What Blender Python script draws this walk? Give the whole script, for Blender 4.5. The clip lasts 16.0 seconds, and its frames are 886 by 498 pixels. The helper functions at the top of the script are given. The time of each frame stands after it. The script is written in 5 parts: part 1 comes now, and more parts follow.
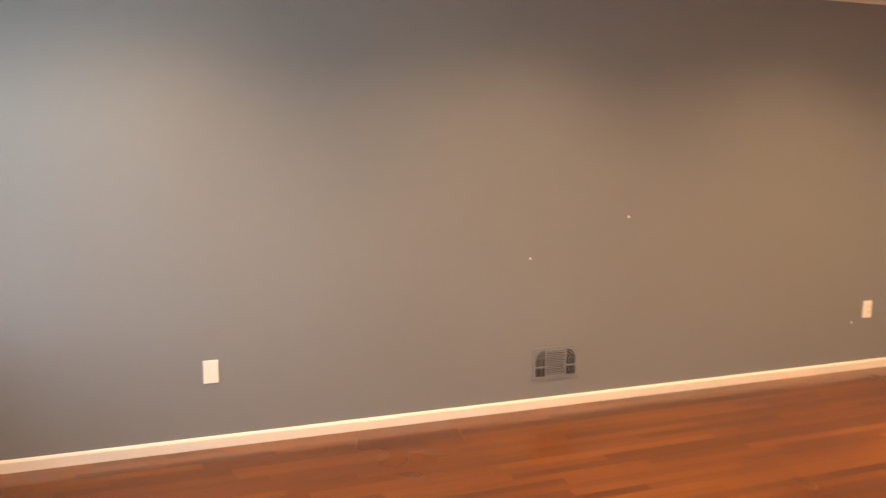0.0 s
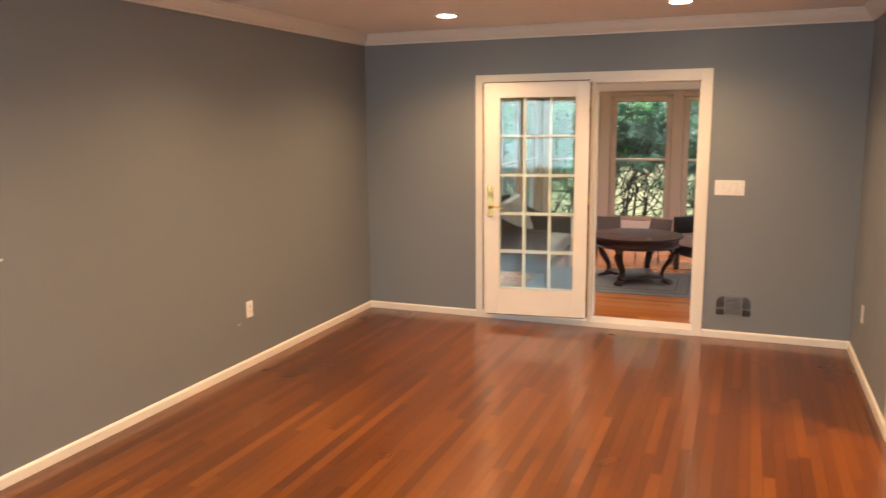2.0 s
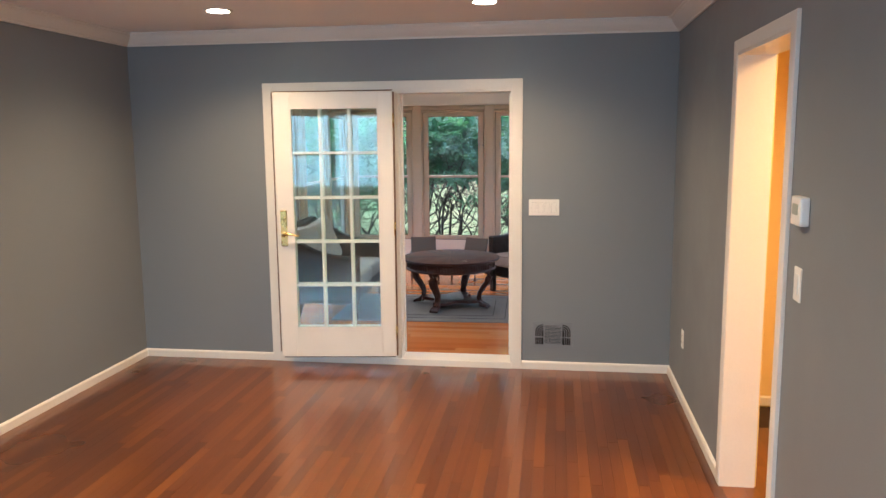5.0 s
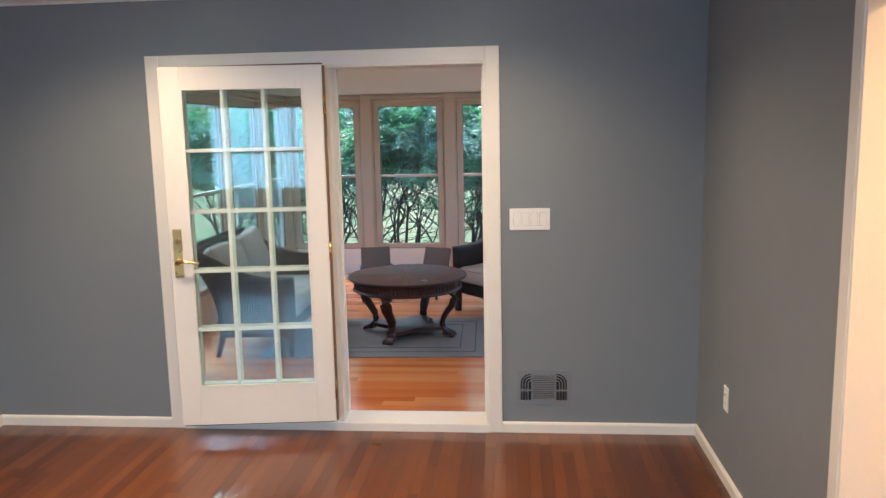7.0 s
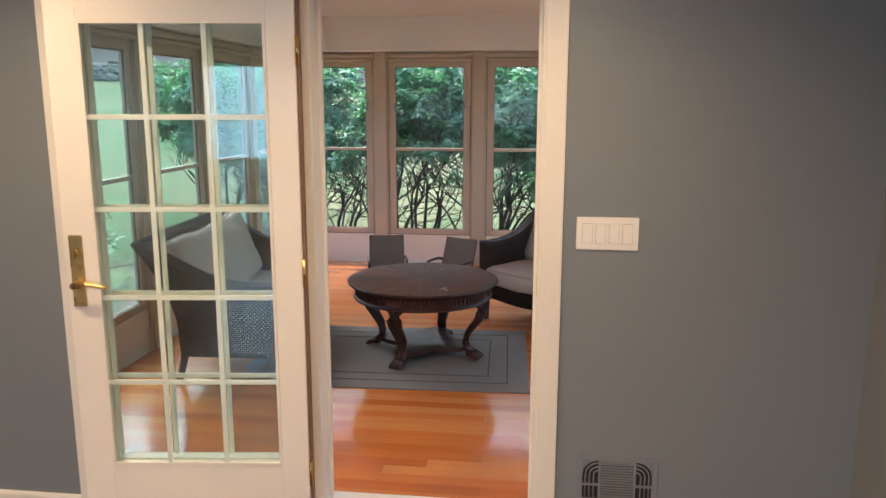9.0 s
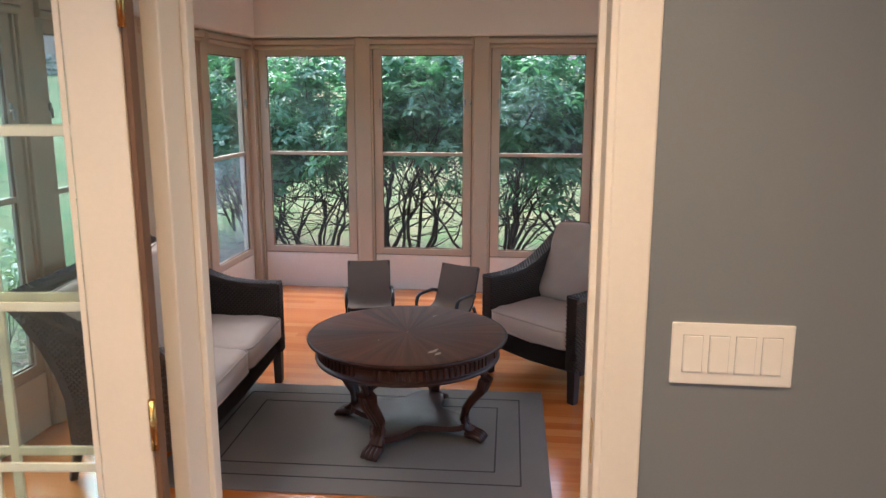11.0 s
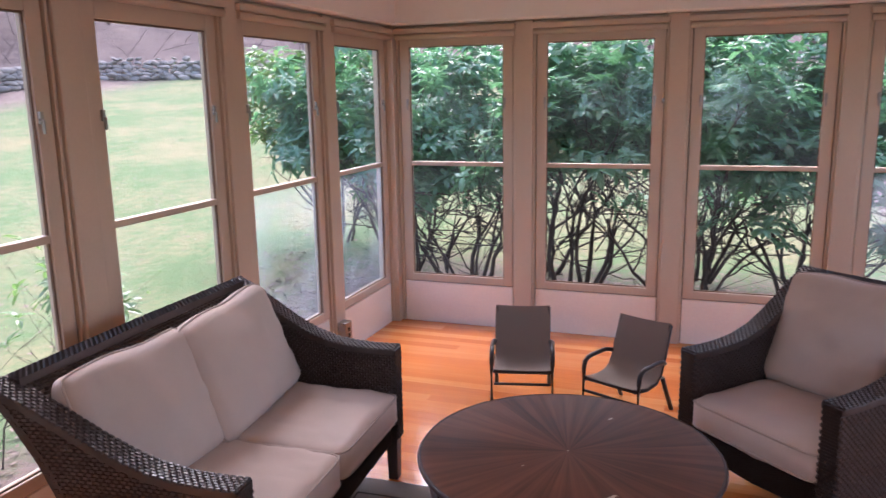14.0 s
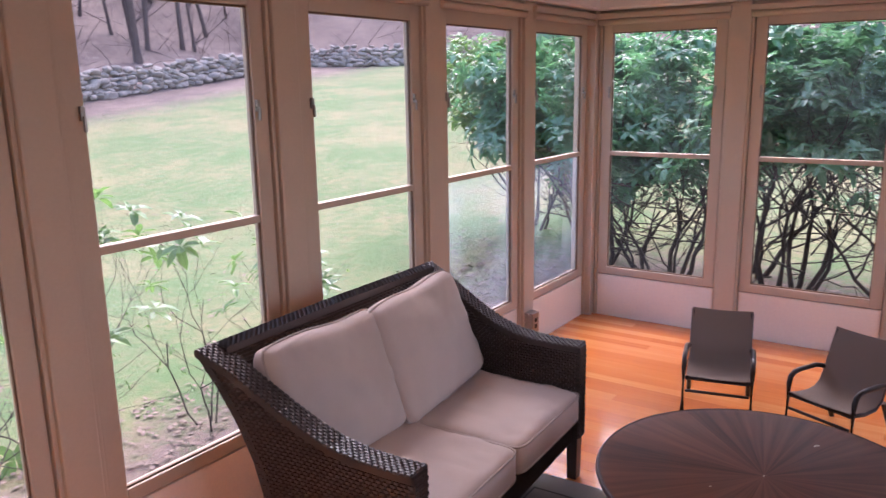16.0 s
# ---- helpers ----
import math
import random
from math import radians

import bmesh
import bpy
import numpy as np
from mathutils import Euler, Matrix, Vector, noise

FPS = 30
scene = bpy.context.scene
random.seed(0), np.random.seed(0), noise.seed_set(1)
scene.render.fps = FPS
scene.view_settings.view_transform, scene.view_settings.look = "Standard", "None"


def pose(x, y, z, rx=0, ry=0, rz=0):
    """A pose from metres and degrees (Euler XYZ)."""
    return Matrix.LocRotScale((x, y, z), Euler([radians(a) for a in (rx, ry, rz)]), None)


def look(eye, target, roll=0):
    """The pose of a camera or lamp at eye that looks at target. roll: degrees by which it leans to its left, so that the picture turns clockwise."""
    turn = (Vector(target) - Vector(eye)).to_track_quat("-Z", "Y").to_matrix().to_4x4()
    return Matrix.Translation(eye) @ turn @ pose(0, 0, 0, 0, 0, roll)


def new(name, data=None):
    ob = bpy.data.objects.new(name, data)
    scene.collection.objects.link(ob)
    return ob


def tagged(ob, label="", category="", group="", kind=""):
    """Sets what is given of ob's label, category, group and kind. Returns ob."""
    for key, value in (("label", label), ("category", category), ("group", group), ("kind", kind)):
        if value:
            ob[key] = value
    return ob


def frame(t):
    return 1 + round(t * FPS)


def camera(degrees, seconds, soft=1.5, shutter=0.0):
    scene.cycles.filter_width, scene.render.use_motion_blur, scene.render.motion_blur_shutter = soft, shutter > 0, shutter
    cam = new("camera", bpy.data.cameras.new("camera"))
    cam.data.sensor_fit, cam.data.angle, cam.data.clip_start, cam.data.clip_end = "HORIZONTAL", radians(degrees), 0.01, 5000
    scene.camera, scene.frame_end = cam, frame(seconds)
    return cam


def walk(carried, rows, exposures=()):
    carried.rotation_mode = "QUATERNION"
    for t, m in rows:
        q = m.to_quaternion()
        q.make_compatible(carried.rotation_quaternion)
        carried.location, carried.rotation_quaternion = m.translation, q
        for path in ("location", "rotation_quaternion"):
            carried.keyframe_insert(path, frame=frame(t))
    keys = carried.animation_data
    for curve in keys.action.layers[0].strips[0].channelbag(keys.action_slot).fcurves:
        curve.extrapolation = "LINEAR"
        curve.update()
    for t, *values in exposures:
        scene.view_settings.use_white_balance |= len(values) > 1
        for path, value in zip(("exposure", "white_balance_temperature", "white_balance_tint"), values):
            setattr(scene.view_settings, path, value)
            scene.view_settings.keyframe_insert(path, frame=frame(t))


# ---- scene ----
cam = camera(59.9, 16.0, soft=1.45, shutter=0.25)
PATH = [
    (0, (1.558, 0.304, 1.539), (2.218, 2.170, 1.249), 0.4),
    (0.5, (1.517, 0.467, 1.663), (2.514, 2.149, 1.242), -0.3),
    (1, (1.529, 0.671, 1.647), (2.874, 2.084, 1.206), -0.1),
    (1.2, (1.557, 0.729, 1.66), (3.028, 2.017, 1.238), -0.0),
    (1.5, (1.539, 0.769, 1.667), (3.182, 1.845, 1.292), -0.2),
    (2, (1.511, 0.882, 1.708), (3.345, 1.611, 1.381), -0.5),
    (2.5, (1.466, 0.879, 1.721), (3.372, 1.401, 1.414), -1.0),
    (3, (1.451, 0.873, 1.706), (3.387, 1.288, 1.419), -1.1),
    (3.5, (1.493, 0.899, 1.691), (3.439, 1.261, 1.406), -1.3),
    (4, (1.69, 0.904, 1.696), (3.642, 1.23, 1.408), -1.3),
    (4.2, (1.804, 0.9, 1.702), (3.759, 1.217, 1.419), -1.0),
    (6.3, (3.184, 1.032, 1.674), (5.146, 1.269, 1.364), -1.2),
    (6.5, (3.328, 1.052, 1.673), (5.293, 1.276, 1.377), -1.8),
    (7, (3.709, 1.098, 1.656), (5.677, 1.281, 1.355), -1.2),
    (7.5, (4.065, 1.109, 1.66), (6.027, 1.31, 1.329), 0.2),
    (8, (4.433, 1.19, 1.65), (6.389, 1.405, 1.289), -0.7),
    (8.5, (4.771, 1.237, 1.646), (6.724, 1.458, 1.274), -0.6),
    (9, (5.104, 1.266, 1.647), (7.053, 1.5, 1.265), 0.1),
    (9.5, (5.444, 1.339, 1.637), (7.393, 1.562, 1.245), -0.8),
    (10, (5.76, 1.363, 1.644), (7.711, 1.575, 1.257), -0.9),
    (10.2, (5.904, 1.36, 1.648), (7.855, 1.576, 1.262), -0.5),
    (12.3, (7.14, 1.503, 1.65), (9.079, 1.773, 1.239), -0.5),
    (12.5, (7.25, 1.548, 1.636), (9.189, 1.821, 1.228), -1.1),
    (13, (7.432, 1.579, 1.644), (9.362, 1.878, 1.214), -1.6),
    (13.5, (7.625, 1.557, 1.652), (9.527, 2.014, 1.232), -0.8),
    (14, (7.732, 1.577, 1.648), (9.576, 2.242, 1.249), -1.0),
    (14.5, (7.787, 1.602, 1.65), (9.542, 2.469, 1.238), -1.0),
    (15, (7.794, 1.581, 1.664), (9.408, 2.68, 1.234), -0.9),
    (15.5, (7.786, 1.565, 1.659), (9.321, 2.779, 1.244), -1.1),
    (16, (7.798, 1.583, 1.662), (9.406, 2.692, 1.236), -1.0),
]
EXPOSURES = [
    (0.0, 2.70, 8000, 20),
    (1.0, 2.66, 8700, 22),
    (2.0, 2.54, 7300, 14),
    (3.0, 2.50, 6400, 9),
    (4.2, 2.50, 5900, 6),
    (7.3, 2.43, 5150, 3),
    (8.4, 2.36, 5600, 4),
    (10.2, 2.18, 6150, 9),
    (12.3, 2.38, 5400, 7),
    (13.0, 2.38, 6000, 21),
    (14.0, 2.36, 6050, 28),
    (16.0, 2.26, 6100, 34),
]
walk(cam, [(t, look(eye, target, roll)) for t, eye, target, roll in PATH], EXPOSURES)

# ---- light ----
world = bpy.data.worlds.new("overcast_sky")
scene.world = world
world.use_nodes = True
wn = world.node_tree
sky = wn.nodes.new("ShaderNodeTexSky")
sky.sky_type = "NISHITA"
sky.sun_disc = False
sky.sun_elevation = radians(56)
sky.sun_rotation = radians(58)
sky.air_density = 1.2
sky.dust_density = 2.5
wn.links.new(sky.outputs["Color"], wn.nodes["Background"].inputs["Color"])
wn.nodes["Background"].inputs["Strength"].default_value = 0.15


def lamp(name, kind, m, power, color, **settings):
    data = bpy.data.lights.new(name, kind)
    data.energy, data.color = power, color
    ob = new(name, data)
    ob.matrix_world = m
    if kind == "AREA":
        data.shape = settings.get("shape", "RECTANGLE")
        data.size, data.size_y = settings.get("size", 1.0), settings.get("size_y", 1.0)
        data.spread = radians(settings.get("spread", 180))
    if kind == "SPOT":
        data.spot_size, data.spot_blend, data.shadow_soft_size = radians(settings.get("cone", 120)), 0.85, 0.05
    if kind == "SUN":
        data.angle = radians(settings.get("angle", 20))
    return ob


lamp("sun", "SUN", look((3.0, 1.9, 5.2), (0, 0, 0)), 1.5, (1.0, 0.97, 0.92), angle=65)
lamp("back_window_sky", "AREA", look((-0.30, 2.4, 1.55), (3.0, 2.4, 1.25)), 21.0, (0.58, 0.81, 1.0), size=2.7, size_y=1.4)
CAN_LIGHTS = [(x, y) for x in (1.5, 3.3, 5.1, 6.9) for y in (2.98, 1.35)]
CEILING_Z = 2.470
for x, y in CAN_LIGHTS:
    lamp("recessed_lamp", "SPOT", look((x, y, CEILING_Z - 0.015), (x, y, 0)), 31.0, (1.0, 0.635, 0.335), cone=146)
lamp("hall_lamp", "AREA", look((5.5, -0.75, 2.42), (5.5, -0.75, 0)), 9.5, (1.0, 0.58, 0.23), shape="DISK", size=0.25, spread=150)
for x in (10.51, 9.495, 8.48):
    lamp("window_sky", "AREA", look((x, -0.34, 1.15), (x, 3.0, 0.75)), 0.6, (0.92, 0.97, 1.0), size=0.70, size_y=1.65)

# ---- materials ----
def nodes_of(name):
    m = bpy.data.materials.new(name)
    m.use_nodes = True
    return m, m.node_tree, m.node_tree.nodes["Principled BSDF"]


def add(tree, kind, **values):
    n = tree.nodes.new(kind)
    for key, value in values.items():
        n.inputs[key.replace("_", " ")].default_value = value
    return n


def stretch_coords(tree, stretch, source="Object"):
    tc = tree.nodes.new("ShaderNodeTexCoord")
    mp = tree.nodes.new("ShaderNodeMapping")
    mp.inputs["Scale"].default_value = stretch
    tree.links.new(tc.outputs[source], mp.inputs["Vector"])
    return mp.outputs["Vector"]


def surface(name, color, rough=0.5, metal=0.0, var=0.12, big=3.0, fine=60.0, bump=0.08, stretch=(1, 1, 1), coat=0.0, random_tone=0.0, island=False, rough_var=0.1, dist=0.004):
    """Painted, woven, stony or metal surface with tone at two scales and fine relief."""
    m, tree, bsdf = nodes_of(name)
    vec = stretch_coords(tree, stretch)
    a = add(tree, "ShaderNodeTexNoise", Scale=big, Detail=4.0, Roughness=0.6)
    b = add(tree, "ShaderNodeTexNoise", Scale=fine, Detail=5.0, Roughness=0.65)
    tree.links.new(vec, a.inputs["Vector"])
    tree.links.new(vec, b.inputs["Vector"])
    mix = tree.nodes.new("ShaderNodeMath")
    mix.operation = "ADD"
    tree.links.new(a.outputs["Fac"], mix.inputs[0])
    tree.links.new(b.outputs["Fac"], mix.inputs[1])
    last = mix.outputs[0]
    low, high = 0.55, 1.45
    if random_tone:
        rnd = tree.nodes.new("ShaderNodeNewGeometry" if island else "ShaderNodeObjectInfo")
        mul = tree.nodes.new("ShaderNodeMath")
        mul.operation = "MULTIPLY_ADD"
        tree.links.new(rnd.outputs["Random Per Island" if island else "Random"], mul.inputs[0])
        mul.inputs[1].default_value = random_tone
        tree.links.new(last, mul.inputs[2])
        last = mul.outputs[0]
        high += random_tone
    ramp = tree.nodes.new("ShaderNodeMapRange")
    ramp.inputs["From Min"].default_value, ramp.inputs["From Max"].default_value = low, high
    ramp.inputs["To Min"].default_value, ramp.inputs["To Max"].default_value = 1 - var, 1 + var
    tree.links.new(last, ramp.inputs["Value"])
    hue = tree.nodes.new("ShaderNodeHueSaturation")
    hue.inputs["Color"].default_value = (*color, 1)
    tree.links.new(ramp.outputs["Result"], hue.inputs["Value"])
    tree.links.new(hue.outputs["Color"], bsdf.inputs["Base Color"])
    rr = tree.nodes.new("ShaderNodeMapRange")
    rr.inputs["From Min"].default_value, rr.inputs["From Max"].default_value = 0.3, 0.7
    rr.inputs["To Min"].default_value, rr.inputs["To Max"].default_value = max(0.02, rough - rough_var), min(1, rough + rough_var)
    tree.links.new(a.outputs["Fac"], rr.inputs["Value"])
    tree.links.new(rr.outputs["Result"], bsdf.inputs["Roughness"])
    bsdf.inputs["Metallic"].default_value = metal
    bsdf.inputs["Coat Weight"].default_value = coat
    bsdf.inputs["Coat Roughness"].default_value = 0.12
    if bump:
        bp = tree.nodes.new("ShaderNodeBump")
        bp.inputs["Strength"].default_value, bp.inputs["Distance"].default_value = bump, dist
        tree.links.new(b.outputs["Fac"], bp.inputs["Height"])
        tree.links.new(bp.outputs["Normal"], bsdf.inputs["Normal"])
    return m


def plank_wood(name, dark, mid, light, along, rough, coat, tone=0.8, figure=0.5):
    """Varnished strip flooring: grain runs along the board, tone differs from board to board."""
    m, tree, bsdf = nodes_of(name)
    scale = (0.7, 30, 30) if along == "x" else (34, 1.1, 34)
    tc = tree.nodes.new("ShaderNodeTexCoord")
    geo = tree.nodes.new("ShaderNodeNewGeometry")
    info = tree.nodes.new("ShaderNodeObjectInfo")
    rnd = tree.nodes.new("ShaderNodeMath")
    rnd.operation = "ADD"
    tree.links.new(info.outputs["Random"], rnd.inputs[0])
    tree.links.new(geo.outputs["Random Per Island"], rnd.inputs[1])
    frac = tree.nodes.new("ShaderNodeMath")
    frac.operation = "FRACT"
    tree.links.new(rnd.outputs[0], frac.inputs[0])
    mp = tree.nodes.new("ShaderNodeMapping")
    mp.inputs["Scale"].default_value = scale
    off = tree.nodes.new("ShaderNodeCombineXYZ")
    big = tree.nodes.new("ShaderNodeMath")
    big.operation = "MULTIPLY"
    big.inputs[1].default_value = 57.0
    tree.links.new(frac.outputs[0], big.inputs[0])
    for k in range(3):
        tree.links.new(big.outputs[0], off.inputs[k])
    tree.links.new(off.outputs[0], mp.inputs["Location"])
    tree.links.new(geo.outputs["Position"], mp.inputs["Vector"])
    grain = add(tree, "ShaderNodeTexNoise", Scale=1.0, Detail=6.0, Roughness=0.62, Distortion=0.6)
    tree.links.new(mp.outputs[0], grain.inputs["Vector"])
    blotch = add(tree, "ShaderNodeTexNoise", Scale=0.9, Detail=3.0)
    tree.links.new(geo.outputs["Position"], blotch.inputs["Vector"])
    t1 = tree.nodes.new("ShaderNodeMath")
    t1.operation = "MULTIPLY_ADD"
    tree.links.new(frac.outputs[0], t1.inputs[0])
    t1.inputs[1].default_value = tone
    fig = tree.nodes.new("ShaderNodeMath")
    fig.operation = "MULTIPLY"
    fig.inputs[1].default_value = figure
    tree.links.new(grain.outputs["Fac"], fig.inputs[0])
    tree.links.new(fig.outputs[0], t1.inputs[2])
    t2 = tree.nodes.new("ShaderNodeMath")
    t2.operation = "MULTIPLY_ADD"
    tree.links.new(blotch.outputs["Fac"], t2.inputs[0])
    t2.inputs[1].default_value = 0.5
    tree.links.new(t1.outputs[0], t2.inputs[2])
    mr = tree.nodes.new("ShaderNodeMapRange")
    mr.inputs["From Min"].default_value, mr.inputs["From Max"].default_value = 0.3 * figure + 0.15, 0.7 * figure + 0.35 + tone
    tree.links.new(t2.outputs[0], mr.inputs["Value"])
    ramp = tree.nodes.new("ShaderNodeValToRGB")
    ramp.color_ramp.elements[0].color, ramp.color_ramp.elements[1].color = (*dark, 1), (*light, 1)
    e = ramp.color_ramp.elements.new(0.5)
    e.color = (*mid, 1)
    tree.links.new(mr.outputs[0], ramp.inputs["Fac"])
    tree.links.new(ramp.outputs["Color"], bsdf.inputs["Base Color"])
    rr = tree.nodes.new("ShaderNodeMapRange")
    rr.inputs["To Min"].default_value, rr.inputs["To Max"].default_value = rough - 0.06, rough + 0.1
    tree.links.new(blotch.outputs["Fac"], rr.inputs["Value"])
    tree.links.new(rr.outputs["Result"], bsdf.inputs["Roughness"])
    bsdf.inputs["Coat Weight"].default_value, bsdf.inputs["Coat Roughness"].default_value = coat, 0.11
    bp = tree.nodes.new("ShaderNodeBump")
    bp.inputs["Strength"].default_value, bp.inputs["Distance"].default_value = 0.02, 0.0006
    tree.links.new(grain.outputs["Fac"], bp.inputs["Height"])
    tree.links.new(bp.outputs["Normal"], bsdf.inputs["Normal"])
    return m


def clear_glass(name, tint, haze=0.0, sheen=0.04):
    """Thin window glass: clear, with a mirror-like sheen that grows at grazing angles."""
    m, tree, bsdf = nodes_of(name)
    out = tree.nodes["Material Output"]
    tree.nodes.remove(bsdf)
    clear = tree.nodes.new("ShaderNodeBsdfTransparent")
    clear.inputs["Color"].default_value = (*tint, 1)
    gloss = tree.nodes.new("ShaderNodeBsdfGlossy")
    gloss.inputs["Roughness"].default_value = 0.01
    edge = tree.nodes.new("ShaderNodeLayerWeight")
    edge.inputs["Blend"].default_value = 0.5
    steep = tree.nodes.new("ShaderNodeMath")
    steep.operation = "POWER"
    steep.inputs[1].default_value = 5.0
    tree.links.new(edge.outputs["Facing"], steep.inputs[0])
    fres = tree.nodes.new("ShaderNodeMath")
    fres.operation = "MULTIPLY_ADD"
    fres.inputs[1].default_value, fres.inputs[2].default_value = 0.9, sheen
    tree.links.new(steep.outputs[0], fres.inputs[0])
    mix = tree.nodes.new("ShaderNodeMixShader")
    tree.links.new(fres.outputs[0], mix.inputs[0])
    tree.links.new(clear.outputs[0], mix.inputs[1])
    tree.links.new(gloss.outputs[0], mix.inputs[2])
    last = mix
    if haze:
        film = tree.nodes.new("ShaderNodeBsdfTranslucent")
        film.inputs["Color"].default_value = (0.74, 0.80, 0.88, 1)
        tc = tree.nodes.new("ShaderNodeTexCoord")
        nz = add(tree, "ShaderNodeTexNoise", Scale=2.2, Detail=4.0)
        tree.links.new(tc.outputs["Object"], nz.inputs["Vector"])
        mr = tree.nodes.new("ShaderNodeMapRange")
        mr.inputs["From Min"].default_value, mr.inputs["From Max"].default_value = 0.35, 0.7
        mr.inputs["To Min"].default_value, mr.inputs["To Max"].default_value = 0.0, haze
        tree.links.new(nz.outputs["Fac"], mr.inputs["Value"])
        mix2 = tree.nodes.new("ShaderNodeMixShader")
        tree.links.new(mr.outputs[0], mix2.inputs[0])
        tree.links.new(mix.outputs[0], mix2.inputs[1])
        tree.links.new(film.outputs[0], mix2.inputs[2])
        last = mix2
    tree.links.new(last.outputs[0], out.inputs["Surface"])
    return m


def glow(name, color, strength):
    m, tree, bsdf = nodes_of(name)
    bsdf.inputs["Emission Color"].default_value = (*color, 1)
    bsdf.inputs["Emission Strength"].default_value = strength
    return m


def leafy(name, color, var, tone):
    m = surface(name, color, rough=0.26, coat=0.5, var=var, big=2.0, fine=40.0, bump=0.05, random_tone=tone, island=True)
    b = m.node_tree.nodes["Principled BSDF"]
    tree = m.node_tree
    through_ = tree.nodes.new("ShaderNodeBsdfTranslucent")
    through_.inputs["Color"].default_value = (color[0] * 1.6, color[1] * 1.7, color[2] * 1.1, 1)
    mix = tree.nodes.new("ShaderNodeMixShader")
    mix.inputs[0].default_value = 0.44
    tree.links.new(b.outputs[0], mix.inputs[1])
    tree.links.new(through_.outputs[0], mix.inputs[2])
    tree.links.new(mix.outputs[0], tree.nodes["Material Output"].inputs["Surface"])
    return m


def sunburst(name):
    """Radial veneer of a round table top."""
    m, tree, bsdf = nodes_of(name)
    tc = tree.nodes.new("ShaderNodeTexCoord")
    sep = tree.nodes.new("ShaderNodeSeparateXYZ")
    tree.links.new(tc.outputs["Object"], sep.inputs[0])
    ang = tree.nodes.new("ShaderNodeMath")
    ang.operation = "ARCTAN2"
    tree.links.new(sep.outputs["Y"], ang.inputs[0])
    tree.links.new(sep.outputs["X"], ang.inputs[1])
    wedge = tree.nodes.new("ShaderNodeMath")
    wedge.operation = "MULTIPLY"
    wedge.inputs[1].default_value = 16 / math.tau
    tree.links.new(ang.outputs[0], wedge.inputs[0])
    flo = tree.nodes.new("ShaderNodeMath")
    flo.operation = "FLOOR"
    tree.links.new(wedge.outputs[0], flo.inputs[0])
    wn_ = tree.nodes.new("ShaderNodeTexWhiteNoise")
    wn_.noise_dimensions = "1D"
    tree.links.new(flo.outputs[0], wn_.inputs["W"])
    rad = tree.nodes.new("ShaderNodeVectorMath")
    rad.operation = "LENGTH"
    tree.links.new(tc.outputs["Object"], rad.inputs[0])
    comb = tree.nodes.new("ShaderNodeCombineXYZ")
    am = tree.nodes.new("ShaderNodeMath")
    am.operation = "MULTIPLY"
    am.inputs[1].default_value = 4.5
    tree.links.new(ang.outputs[0], am.inputs[0])
    tree.links.new(am.outputs[0], comb.inputs[0])
    tree.links.new(rad.outputs["Value"], comb.inputs[1])
    tree.links.new(flo.outputs[0], comb.inputs[2])
    ray = add(tree, "ShaderNodeTexNoise", Scale=2.6, Detail=5.0, Roughness=0.6)
    tree.links.new(comb.outputs[0], ray.inputs["Vector"])
    worn = add(tree, "ShaderNodeTexNoise", Scale=7.0, Detail=5.0)
    tree.links.new(tc.outputs["Object"], worn.inputs["Vector"])
    s = tree.nodes.new("ShaderNodeMath")
    s.operation = "MULTIPLY_ADD"
    tree.links.new(wn_.outputs["Value"], s.inputs[0])
    s.inputs[1].default_value = 0.18
    tree.links.new(ray.outputs["Fac"], s.inputs[2])
    s2 = tree.nodes.new("ShaderNodeMath")
    s2.operation = "MULTIPLY_ADD"
    tree.links.new(worn.outputs["Fac"], s2.inputs[0])
    s2.inputs[1].default_value = 0.35
    tree.links.new(s.outputs[0], s2.inputs[2])
    mr = tree.nodes.new("ShaderNodeMapRange")
    mr.inputs["From Min"].default_value, mr.inputs["From Max"].default_value = 0.40, 1.05
    tree.links.new(s2.outputs[0], mr.inputs["Value"])
    ramp = tree.nodes.new("ShaderNodeValToRGB")
    ramp.color_ramp.elements[0].color, ramp.color_ramp.elements[1].color = (0.040, 0.014, 0.009, 1), (0.205, 0.076, 0.042, 1)
    tree.links.new(mr.outputs[0], ramp.inputs["Fac"])
    tree.links.new(ramp.outputs["Color"], bsdf.inputs["Base Color"])
    rr = tree.nodes.new("ShaderNodeMapRange")
    rr.inputs["To Min"].default_value, rr.inputs["To Max"].default_value = 0.30, 0.52
    tree.links.new(worn.outputs["Fac"], rr.inputs["Value"])
    tree.links.new(rr.outputs[0], bsdf.inputs["Roughness"])
    bsdf.inputs["Specular IOR Level"].default_value = 0.2
    return m


